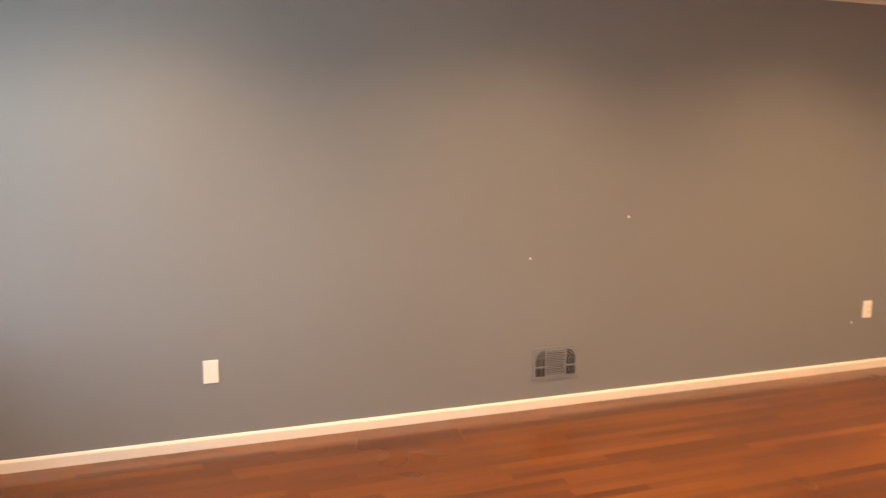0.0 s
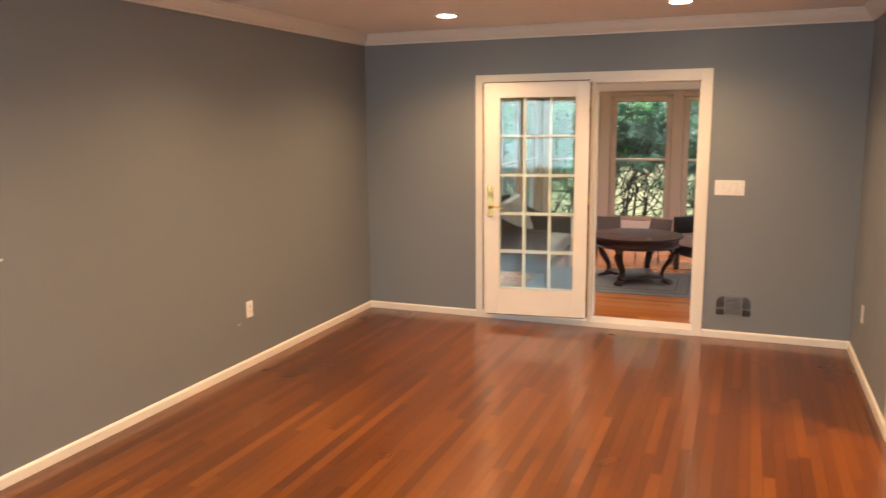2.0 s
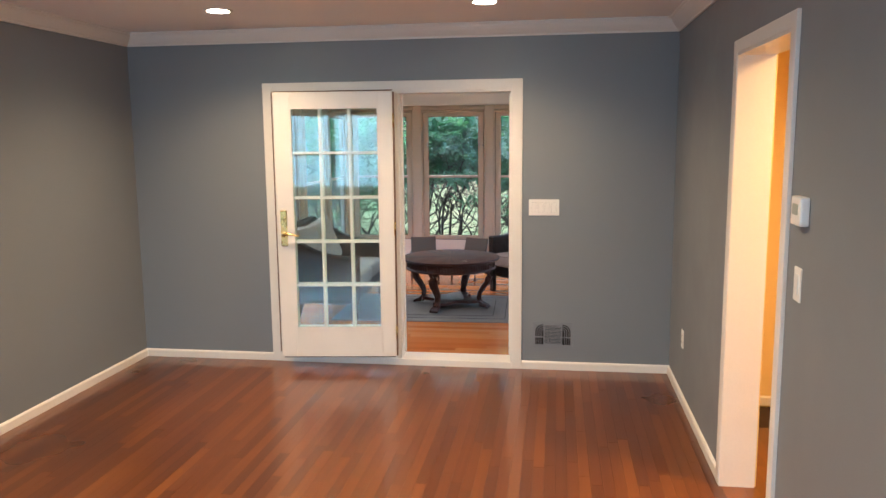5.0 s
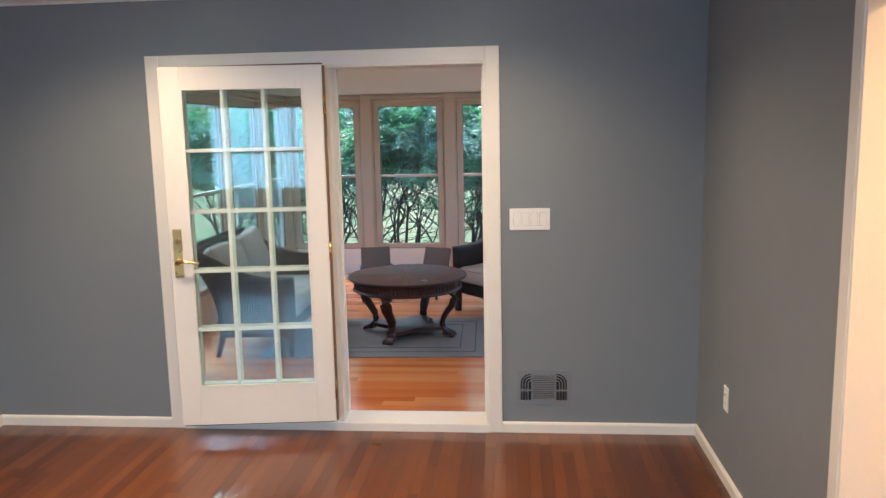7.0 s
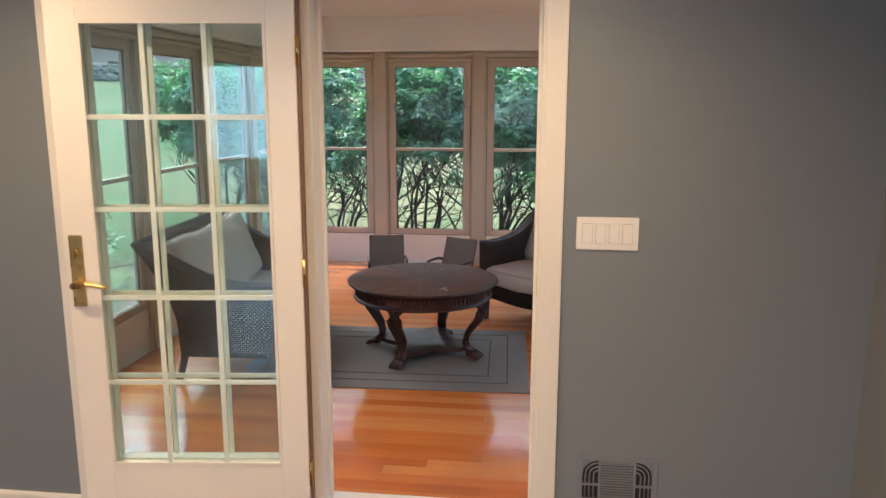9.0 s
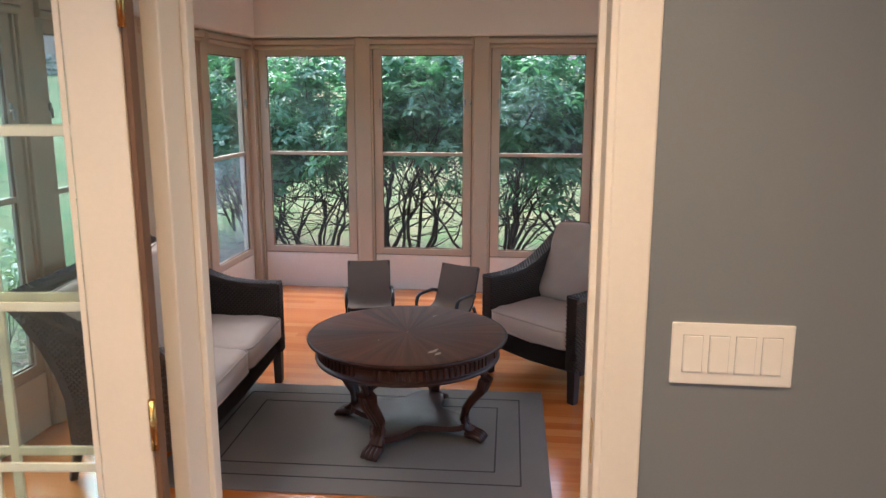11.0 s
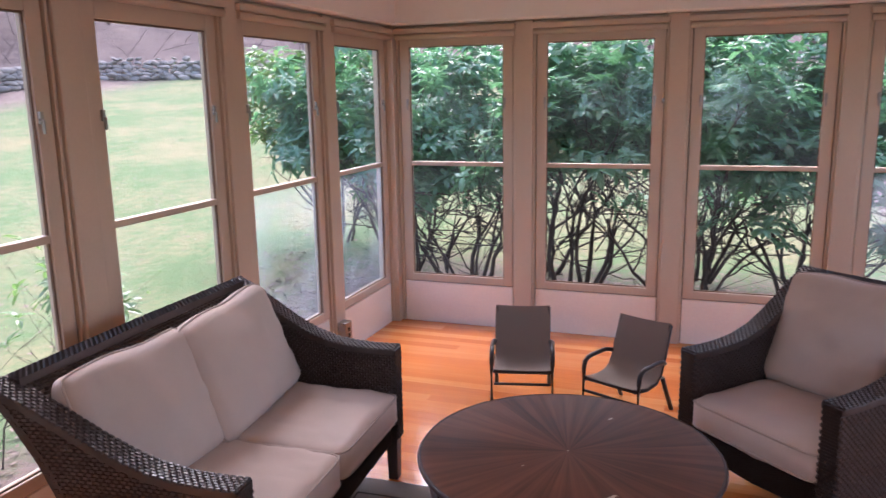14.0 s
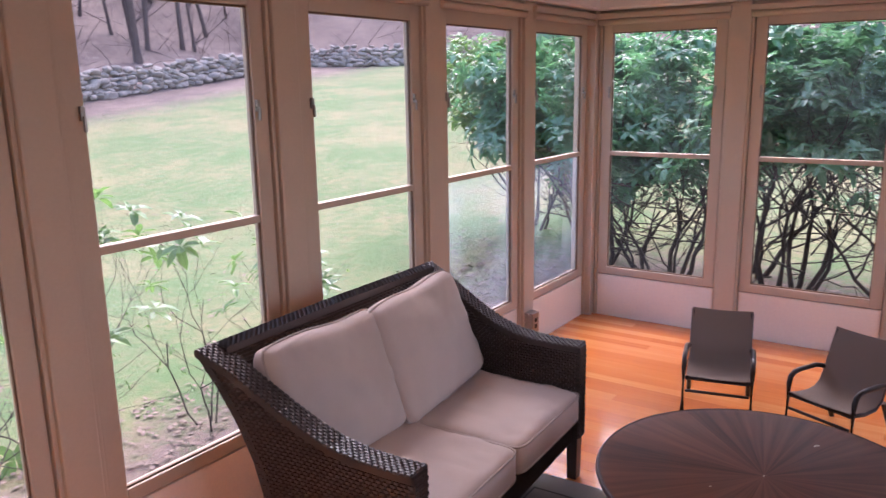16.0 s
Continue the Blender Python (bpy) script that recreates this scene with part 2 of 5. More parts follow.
def ground_cover(name):
    """Lawn, with leaf litter near the house and under the trees, all in one sheet."""
    m, tree, bsdf = nodes_of(name)
    geo = tree.nodes.new("ShaderNodeNewGeometry")
    att = tree.nodes.new("ShaderNodeAttribute")
    att.attribute_name = "litter"
    n1 = add(tree, "ShaderNodeTexNoise", Scale=0.5, Detail=9.0, Roughness=0.78)
    n2 = add(tree, "ShaderNodeTexNoise", Scale=9.0, Detail=8.0, Roughness=0.75)
    n3 = add(tree, "ShaderNodeTexVoronoi", Scale=22.0)
    for n in (n1, n2, n3):
        tree.links.new(geo.outputs["Position"], n.inputs["Vector"])
    grass = tree.nodes.new("ShaderNodeValToRGB")
    ce = grass.color_ramp.elements
    ce[0].position, ce[0].color = 0.41, (0.084, 0.145, 0.048, 1)
    ce[1].position, ce[1].color = 0.62, (0.205, 0.180, 0.086, 1)
    gm = tree.nodes.new("ShaderNodeMath")
    gm.operation = "MULTIPLY_ADD"
    tree.links.new(n2.outputs["Fac"], gm.inputs[0])
    gm.inputs[1].default_value = 0.5
    tree.links.new(n1.outputs["Fac"], gm.inputs[2])
    gs = tree.nodes.new("ShaderNodeMath")
    gs.operation = "SUBTRACT"
    tree.links.new(gm.outputs[0], gs.inputs[0])
    gs.inputs[1].default_value = 0.25
    tree.links.new(gs.outputs[0], grass.inputs["Fac"])
    lit = tree.nodes.new("ShaderNodeValToRGB")
    le = lit.color_ramp.elements
    le[0].position, le[0].color = 0.36, (0.082, 0.052, 0.048, 1)
    le[1].position, le[1].color = 0.66, (0.205, 0.142, 0.120, 1)
    tree.links.new(gs.outputs[0], lit.inputs["Fac"])
    mix = tree.nodes.new("ShaderNodeMix")
    mix.data_type = "RGBA"
    edge = tree.nodes.new("ShaderNodeMath")
    edge.operation = "MULTIPLY_ADD"
    tree.links.new(n2.outputs["Fac"], edge.inputs[0])
    edge.inputs[1].default_value = 0.9
    tree.links.new(att.outputs["Fac"], edge.inputs[2])
    em = tree.nodes.new("ShaderNodeMapRange")
    em.inputs["From Min"].default_value, em.inputs["From Max"].default_value = 0.75, 1.1
    tree.links.new(edge.outputs[0], em.inputs["Value"])
    tree.links.new(em.outputs[0], mix.inputs[0])
    tree.links.new(grass.outputs["Color"], mix.inputs[6])
    tree.links.new(lit.outputs["Color"], mix.inputs[7])
    tree.links.new(mix.outputs[2], bsdf.inputs["Base Color"])
    bsdf.inputs["Roughness"].default_value = 0.9
    bp = tree.nodes.new("ShaderNodeBump")
    bp.inputs["Strength"].default_value, bp.inputs["Distance"].default_value = 0.7, 0.05
    tree.links.new(n2.outputs["Fac"], bp.inputs["Height"])
    tree.links.new(bp.outputs["Normal"], bsdf.inputs["Normal"])
    return m


M_WALL = surface("blue_grey_wall_paint", (0.205, 0.222, 0.242), rough=0.5, var=0.05, big=1.2, fine=180, bump=0.05, dist=0.002)
M_WHITE = surface("white_trim_paint", (0.78, 0.74, 0.68), rough=0.38, var=0.04, big=4, fine=90, bump=0.04, dist=0.002)
M_CEIL = surface("ceiling_paint", (0.86, 0.83, 0.80), rough=0.85, var=0.03, big=2, fine=200, bump=0.05)
# panels below the windows are set paler than the frames and posts
M_SUN_PANEL = surface("paler_panel_tone", (0.85, 0.755, 0.645), rough=0.45, var=0.07, big=2.5, fine=60, bump=0.06, dist=0.002)
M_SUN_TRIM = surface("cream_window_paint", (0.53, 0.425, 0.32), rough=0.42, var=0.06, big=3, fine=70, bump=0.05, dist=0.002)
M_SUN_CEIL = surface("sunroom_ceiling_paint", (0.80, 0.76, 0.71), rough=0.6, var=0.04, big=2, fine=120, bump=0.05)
M_YELLOW = surface("yellow_hall_paint", (0.78, 0.58, 0.25), rough=0.6, var=0.05, big=1.5, fine=160, bump=0.05)
M_FLOOR = plank_wood("red_oak_strip", (0.052, 0.0128, 0.0014), (0.126, 0.0350, 0.0036), (0.215, 0.068, 0.0070), "x", 0.28, 0.5, tone=0.38, figure=0.30)
M_FLOOR.node_tree.nodes["Principled BSDF"].inputs["Specular IOR Level"].default_value = 0.4
M_FIR = plank_wood("orange_fir_strip", (0.43, 0.100, 0.019), (0.60, 0.175, 0.034), (0.74, 0.32, 0.105), "y", 0.20, 0.6, tone=0.6, figure=0.6)
M_GAP = surface("dark_joint", (0.03, 0.012, 0.006), rough=0.7, var=0.1)
M_GLASS = clear_glass("window_glass", (0.97, 0.985, 0.975), haze=0.012, sheen=0.007)
M_HAZY = clear_glass("hazy_storm_pane", (0.93, 0.97, 1.0), haze=0.10, sheen=0.01)
M_DOOR_GLASS = clear_glass("door_glass", (0.92, 0.985, 0.98), haze=0.06, sheen=0.024)
M_BRASS = surface("worn_brass", (0.66, 0.46, 0.18), rough=0.25, metal=1.0, var=0.15, fine=80, bump=0.03)
M_STEEL = surface("latch_metal", (0.33, 0.31, 0.29), rough=0.3, metal=1.0, var=0.1)
M_PLATE = surface("white_plastic", (0.82, 0.80, 0.76), rough=0.32, var=0.03, bump=0.02)
M_VENT = surface("grey_painted_grille", (0.20, 0.215, 0.24), rough=0.45, var=0.06, bump=0.03)
M_DARK = surface("dark_void", (0.02, 0.02, 0.022), rough=0.8, var=0.1)
M_LAMP = glow("lamp_lens", (1.0, 0.80, 0.55), 14.0)
M_WICKER = surface("dark_brown_wicker", (0.045, 0.029, 0.024), rough=0.42, var=0.15, big=40, fine=160, bump=0.05, random_tone=0.4, island=True)
M_FRAME = surface("dark_brown_frame", (0.028, 0.019, 0.017), rough=0.4, var=0.2, fine=60, bump=0.05)
M_CUSHION = surface("taupe_canvas", (0.55, 0.45, 0.39), rough=0.9, var=0.08, big=5, fine=420, bump=0.3, dist=0.0015)
# canvas colour darkened: the shade of the seam crease is painted in
M_PIPING = surface("crease_shaded_piping", (0.44, 0.36, 0.31), rough=0.85, var=0.06, fine=300, bump=0.2)
M_TABLE = sunburst("sunburst_veneer")
M_MAHOG = surface("dark_mahogany", (0.040, 0.014, 0.010), rough=0.36, var=0.35, big=6, fine=40, bump=0.06, stretch=(1, 1, 0.3), coat=0.08)
M_MAHOG.node_tree.nodes["Principled BSDF"].inputs["Specular IOR Level"].default_value = 0.3
M_CHIP = surface("bare_wood_chip", (0.62, 0.47, 0.36), rough=0.8, var=0.2)
# brown of edges; also paints the gap shadow round the door leaf
M_BROWN_EDGE = surface("brown_edge_and_gap_shade", (0.16, 0.085, 0.045), rough=0.5, var=0.2, stretch=(1, 1, 0.2))
M_RUG = surface("grey_taupe_rug", (0.19, 0.168, 0.148), rough=0.95, var=0.16, big=4, fine=350, bump=0.6, dist=0.004)
M_RUG_LINE = surface("rug_border_line", (0.06, 0.052, 0.046), rough=0.95, var=0.15, fine=350, bump=0.5)
M_SLING = surface("brown_sling_mesh", (0.21, 0.153, 0.113), rough=0.7, var=0.1, fine=500, bump=0.4, dist=0.001)
M_TUBE = surface("bronze_tube", (0.030, 0.023, 0.020), rough=0.35, var=0.15, metal=0.3)
M_BARK = surface("shrub_bark", (0.048, 0.036, 0.029), rough=0.9, var=0.35, big=8, fine=50, bump=0.5, dist=0.01)
M_TRUNK = surface("grey_tree_bark", (0.095, 0.066, 0.060), rough=0.95, var=0.3, big=2, fine=14, bump=0.5, stretch=(1, 1, 0.25), dist=0.03)
M_LEAF = leafy("rhododendron_leaf", (0.104, 0.238, 0.152), 0.8, 0.9)
M_LEAF_YELLOW = leafy("pale_leaf", (0.115, 0.205, 0.080), 0.5, 0.8)
M_STONE = surface("field_stone", (0.25, 0.215, 0.19), rough=0.95, var=0.35, big=2.5, fine=18, bump=0.6, random_tone=0.8, dist=0.02)
M_GROUND = ground_cover("lawn_and_leaf_litter")
M_LITTER = surface("fallen_leaf", (0.21, 0.15, 0.12), rough=0.85, var=0.4, random_tone=0.9, island=True, bump=0.1)
# haze painted as a weak emission colour on the backdrop
M_HAZE_GLOW = glow("glowing_haze_backdrop", (0.62, 0.52, 0.54), 0.10)

# ---- building helpers ----
def box(bm, x0, x1, y0, y1, z0, z1, bevel=0.0, m=None):
    geom = bmesh.ops.create_cube(bm, size=1.0)
    vs = geom["verts"]
    for v in vs:
        v.co = Vector((x0 + (v.co.x + 0.5) * (x1 - x0), y0 + (v.co.y + 0.5) * (y1 - y0), z0 + (v.co.z + 0.5) * (z1 - z0)))
    if bevel:
        es = list({e for v in vs for e in v.link_edges})
        out = bmesh.ops.bevel(bm, geom=es, offset=bevel, segments=2, affect="EDGES", profile=0.6)
        vs = list({v for f in out["faces"] for v in f.verts} | {v for v in vs if v.is_valid})
    if m is not None:
        bmesh.ops.transform(bm, matrix=m, verts=vs)
    return vs


def boxes(*items, bevel=0.0):
    bm = bmesh.new()
    for it in items:
        box(bm, *it, bevel=bevel)
    return bm


def tube(bm, pts, radius, sides=8, cap=True):
    """A round bar along points; radius may be one number or one for each point."""
    pts = [Vector(p) for p in pts]
    rads = [radius] * len(pts) if isinstance(radius, (int, float)) else list(radius)
    rings = []
    for i, p in enumerate(pts):
        way = (pts[min(i + 1, len(pts) - 1)] - pts[max(i - 1, 0)]).normalized()
        side = way.cross(Vector((0, 0, 1)))
        if side.length < 0.05:
            side = way.cross(Vector((0, 1, 0)))
        side.normalize()
        up = side.cross(way).normalized()
        rings.append([bm.verts.new(p + rads[i] * (math.cos(a) * side + math.sin(a) * up)) for a in (math.tau * k / sides for k in range(sides))])
    for a, b in zip(rings, rings[1:]):
        for k in range(sides):
            f = bm.faces.new((a[k], a[(k + 1) % sides], b[(k + 1) % sides], b[k]))
            f.smooth = True
    if cap:
        bm.faces.new(rings[0][::-1])
        bm.faces.new(rings[-1])


def lathe(bm, profile, steps=48, m=None):
    """A turned body: profile of (radius, z)."""
    rings = []
    for r, z in profile:
        rings.append([bm.verts.new((r * math.cos(math.tau * k / steps), r * math.sin(math.tau * k / steps), z)) for k in range(steps)])
    for a, b in zip(rings, rings[1:]):
        for k in range(steps):
            bm.faces.new((a[k], a[(k + 1) % steps], b[(k + 1) % steps], b[k])).smooth = True
    bm.faces.new(rings[0][::-1])
    bm.faces.new(rings[-1])
    if m is not None:
        bmesh.ops.transform(bm, matrix=m, verts=[v for ring in rings for v in ring])


def strip(bm, profile, a, b, side, up=Vector((0, 0, 1))):
    """A moulding of a given profile (out from the wall, up) from a to b."""
    a, b = Vector(a), Vector(b)
    r0 = [bm.verts.new(a + side * p + up * q) for p, q in profile]
    r1 = [bm.verts.new(b + side * p + up * q) for p, q in profile]
    n = len(profile)
    for k in range(n):
        bm.faces.new((r0[k], r0[(k + 1) % n], r1[(k + 1) % n], r1[k]))
    bm.faces.new(r0[::-1])
    bm.faces.new(r1)


def mesh_of(name, bm, material):
    bmesh.ops.recalc_face_normals(bm, faces=bm.faces)
    me = bpy.data.meshes.new(name)
    bm.to_mesh(me)
    bm.free()
    me.materials.append(material)
    return me


def part(name, bm, material, parent=None, label=""):
    ob = new(name, mesh_of(name, bm, material))
    if parent is not None:
        ob.parent = parent
    return tagged(ob, label)


def thing(name, m, label, category, group="", kind=""):
    ob = new(name)
    ob.empty_display_size = 0.1
    ob.matrix_world = m
    return tagged(ob, label, category, group, kind)


def structure(name, bm, material, label, category):
    return tagged(part(name, bm, material), label, category, kind="structure")


# ---- the grey-blue room: x 0.3 to 7.8, y 0.115 to 4.115; the sunroom: x 7.95 to 13.035, y -0.18 to 3.886 ----
X0, X1, Y0, Y1 = 0.3, 7.8, 0.115, 4.115
WT = 0.15
SX0, SX1, SY0, SY1, SZ = X1 + WT, 13.035, -0.18, 3.886, -0.07
OPEN_Y0, OPEN_Y1, OPEN_Z = 1.235, 2.995, 2.02
HALL_X0, HALL_X1, HALL_Z = 5.18, 6.00, 2.055
BW_Y0, BW_Y1, BW_Z0, BW_Z1 = 1.0, 3.75, 0.75, 2.10
TOP = 2.60

structure("floor", boxes((X0, X1, Y0, Y1, -0.25, -0.012)), M_GAP, "dark subfloor under varnished red oak strips", "floor")
structure("ceiling", boxes((X0 - WT, X1, Y0 - WT, Y1 + WT, CEILING_Z, TOP)), M_CEIL, "flat white ceiling with recessed lights", "ceiling")
structure("wall_north", boxes((X0 - WT, X1 + WT, Y1, Y1 + WT, -0.25, TOP)), M_WALL, "long blue-grey painted wall with small scars", "wall")
structure("wall_east", boxes((X1, X1 + WT, Y0 - WT, OPEN_Y0, -0.25, TOP), (X1, X1 + WT, OPEN_Y1, Y1, -0.25, TOP), (X1, X1 + WT, OPEN_Y0, OPEN_Y1, OPEN_Z, TOP)), M_WALL, "blue-grey painted wall with a wide door opening", "wall")
structure("wall_south", boxes((X0 - WT, HALL_X0, Y0 - WT, Y0, -0.25, TOP), (HALL_X1, X1, Y0 - WT, Y0, -0.25, TOP), (HALL_X0, HALL_X1, Y0 - WT, Y0, HALL_Z, TOP)), M_WALL, "blue-grey painted wall with a cased hall opening", "wall")
structure("wall_west", boxes((X0 - WT, X0, Y0, BW_Y0, -0.25, TOP), (X0 - WT, X0, BW_Y1, Y1, -0.25, TOP), (X0 - WT, X0, BW_Y0, BW_Y1, -0.25, BW_Z0), (X0 - WT, X0, BW_Y0, BW_Y1, BW_Z1, TOP)), M_WALL, "blue-grey painted wall with a wide window", "wall")

# back window, whose panes mirror in the door
win = thing("window_1", pose(X0 - 0.09, 0, 0), "wide white window with divided panes", "window", kind="structure")
wy = [BW_Y0 + k * (BW_Y1 - BW_Y0) / 3 for k in range(4)]
for a, b in zip(wy, wy[1:]):
    part("window_frame", boxes((-0.03, 0.03, a, a + 0.05, BW_Z0, BW_Z1), (-0.03, 0.03, b - 0.05, b, BW_Z0, BW_Z1), (-0.03, 0.03, a + 0.05, b - 0.05, BW_Z0, BW_Z0 + 0.05), (-0.03, 0.03, a + 0.05, b - 0.05, BW_Z1 - 0.05, BW_Z1), (-0.03, 0.03, a + 0.05, b - 0.05, 1.40, 1.44)), M_WHITE, win)
    for q in (0.33, 0.67):
        yy = a + 0.05 + q * (b - a - 0.1)
        part("muntin", boxes((-0.012, 0.012, yy - 0.01, yy + 0.01, BW_Z0 + 0.05, 1.40), (-0.012, 0.012, yy - 0.01, yy + 0.01, 1.44, BW_Z1 - 0.05)), M_WHITE, win)
    pane = part("pane", boxes((-0.004, 0.002, a + 0.05, b - 0.05, BW_Z0 + 0.05, BW_Z1 - 0.05)), M_GLASS, win)
    pane.visible_shadow = False
part("window_sill", boxes((0.0, 0.14, BW_Y0 - 0.06, BW_Y1 + 0.06, BW_Z0 - 0.03, BW_Z0)), M_WHITE, win)

# baseboards and crown
BASE = [(0, 0), (0.014, 0), (0.014, 0.048), (0.009, 0.056), (0, 0.060)]
CROWN = [(0, 0.0), (0.012, 0.0), (0.014, 0.012), (0.030, 0.022), (0.052, 0.045), (0.066, 0.066), (0.070, 0.080), (0.082, 0.082), (0.082, 0.0925), (0, 0.0925)]
CZ = CEILING_Z - 0.0925
CAS_Y0, CAS_Y1, CAS_Z = 1.166, 3.067, 2.09
for name, runs, side in (
    ("baseboard_north", [((X0, Y1, 0), (X1, Y1, 0))], Vector((0, -1, 0))),
    ("baseboard_east", [((X1, Y0, 0), (X1, CAS_Y0, 0)), ((X1, CAS_Y1, 0), (X1, Y1, 0))], Vector((-1, 0, 0))),
    ("baseboard_south", [((X0, Y0, 0), (HALL_X0 - 0.06, Y0, 0)), ((HALL_X1 + 0.06, Y0, 0), (X1, Y0, 0))], Vector((0, 1, 0))),
    ("baseboard_west", [((X0, Y0, 0), (X0, Y1, 0))], Vector((1, 0, 0))),
):
    bm = bmesh.new()
    for a, b in runs:
        strip(bm, BASE, a, b, side)
    structure(name, bm, M_WHITE, "low white painted baseboard", "baseboard")
for name, a, b, side in (
    ("crown_north", (X0, Y1, CZ), (X1, Y1, CZ), Vector((0, -1, 0))),
    ("crown_east", (X1, Y0, CZ), (X1, Y1, CZ), Vector((-1, 0, 0))),
    ("crown_south", (X0, Y0, CZ), (X1, Y0, CZ), Vector((0, 1, 0))),
    ("crown_west", (X0, Y0, CZ), (X0, Y1, CZ), Vector((1, 0, 0))),
):
    bm = bmesh.new()
    strip(bm, CROWN, a, b, side)
    structure(name, bm, M_WHITE, "white stepped crown moulding under the ceiling", "crown moulding")

# casing, jambs, mullion and raised sill of the wide door opening
door_frame = thing("trim_door", pose(0, 0, 0), "white painted casing of a double door opening", "door frame", kind="structure")
CX = X1 - 0.018
part("casing", boxes((CX, X1, CAS_Y0, OPEN_Y0 + 0.004, 0, CAS_Z), (CX, X1, OPEN_Y1 - 0.004, CAS_Y1, 0, CAS_Z), (CX, X1, OPEN_Y0 + 0.004, OPEN_Y1 - 0.004, OPEN_Z - 0.004, CAS_Z), bevel=0.004), M_WHITE, door_frame)
part("jamb", boxes((CX + 0.004, SX0 + 0.01, OPEN_Y0 - 0.004, OPEN_Y0 + 0.016, 0.0, OPEN_Z), bevel=0.003), M_WHITE, door_frame)
part("jamb", boxes((CX + 0.004, SX0 + 0.01, OPEN_Y1 - 0.016, OPEN_Y1 + 0.004, 0.0, OPEN_Z), bevel=0.003), M_WHITE, door_frame)
part("head_jamb", boxes((CX + 0.004, SX0 + 0.01, OPEN_Y0 + 0.016, OPEN_Y1 - 0.016, OPEN_Z - 0.018, OPEN_Z + 0.002), bevel=0.003), M_WHITE, door_frame)
part("mullion", boxes((X1 - 0.010, SX0 - 0.01, 2.056, 2.092, 0.047, OPEN_Z - 0.018), bevel=0.004), M_WHITE, door_frame)
part("door_stop", boxes((X1 + 0.075, X1 + 0.10, OPEN_Y0 + 0.016, OPEN_Y0 + 0.030, 0.08, OPEN_Z - 0.018), (X1 + 0.075, X1 + 0.10, 2.042, 2.056, 0.08, OPEN_Z - 0.018), bevel=0.003), M_WHITE, door_frame)
part("sill", boxes((X1 - 0.022, SX0 + 0.03, OPEN_Y0 + 0.002, OPEN_Y1 - 0.002, -0.02, 0.048), bevel=0.006), M_WHITE, door_frame, "scuffed white raised threshold")
part("strike_plate", boxes((X1 + 0.020, X1 + 0.050, OPEN_Y0 + 0.0155, OPEN_Y0 + 0.018, 0.95, 1.03)), M_BRASS, door_frame, "brass strike plate")
# brown strips that paint the shadow line of the gap round the leaf
part("weather_seal", boxes((CX - 0.003, CX, 2.994, 3.002, 0.075, 2.022), (CX - 0.003, CX, 2.096, 2.994, 2.022, 2.030)), M_BROWN_EDGE, door_frame, "thin brown strip painted as gap shadow")
part("outer_casing", boxes((SX0, SX0 + 0.018, CAS_Y0, OPEN_Y0 - 0.004, SZ, CAS_Z), (SX0, SX0 + 0.018, OPEN_Y1 + 0.004, CAS_Y1, SZ, CAS_Z), (SX0, SX0 + 0.018, OPEN_Y0 - 0.004, OPEN_Y1 + 0.004, OPEN_Z + 0.004, CAS_Z), bevel=0.003), M_WHITE, door_frame)


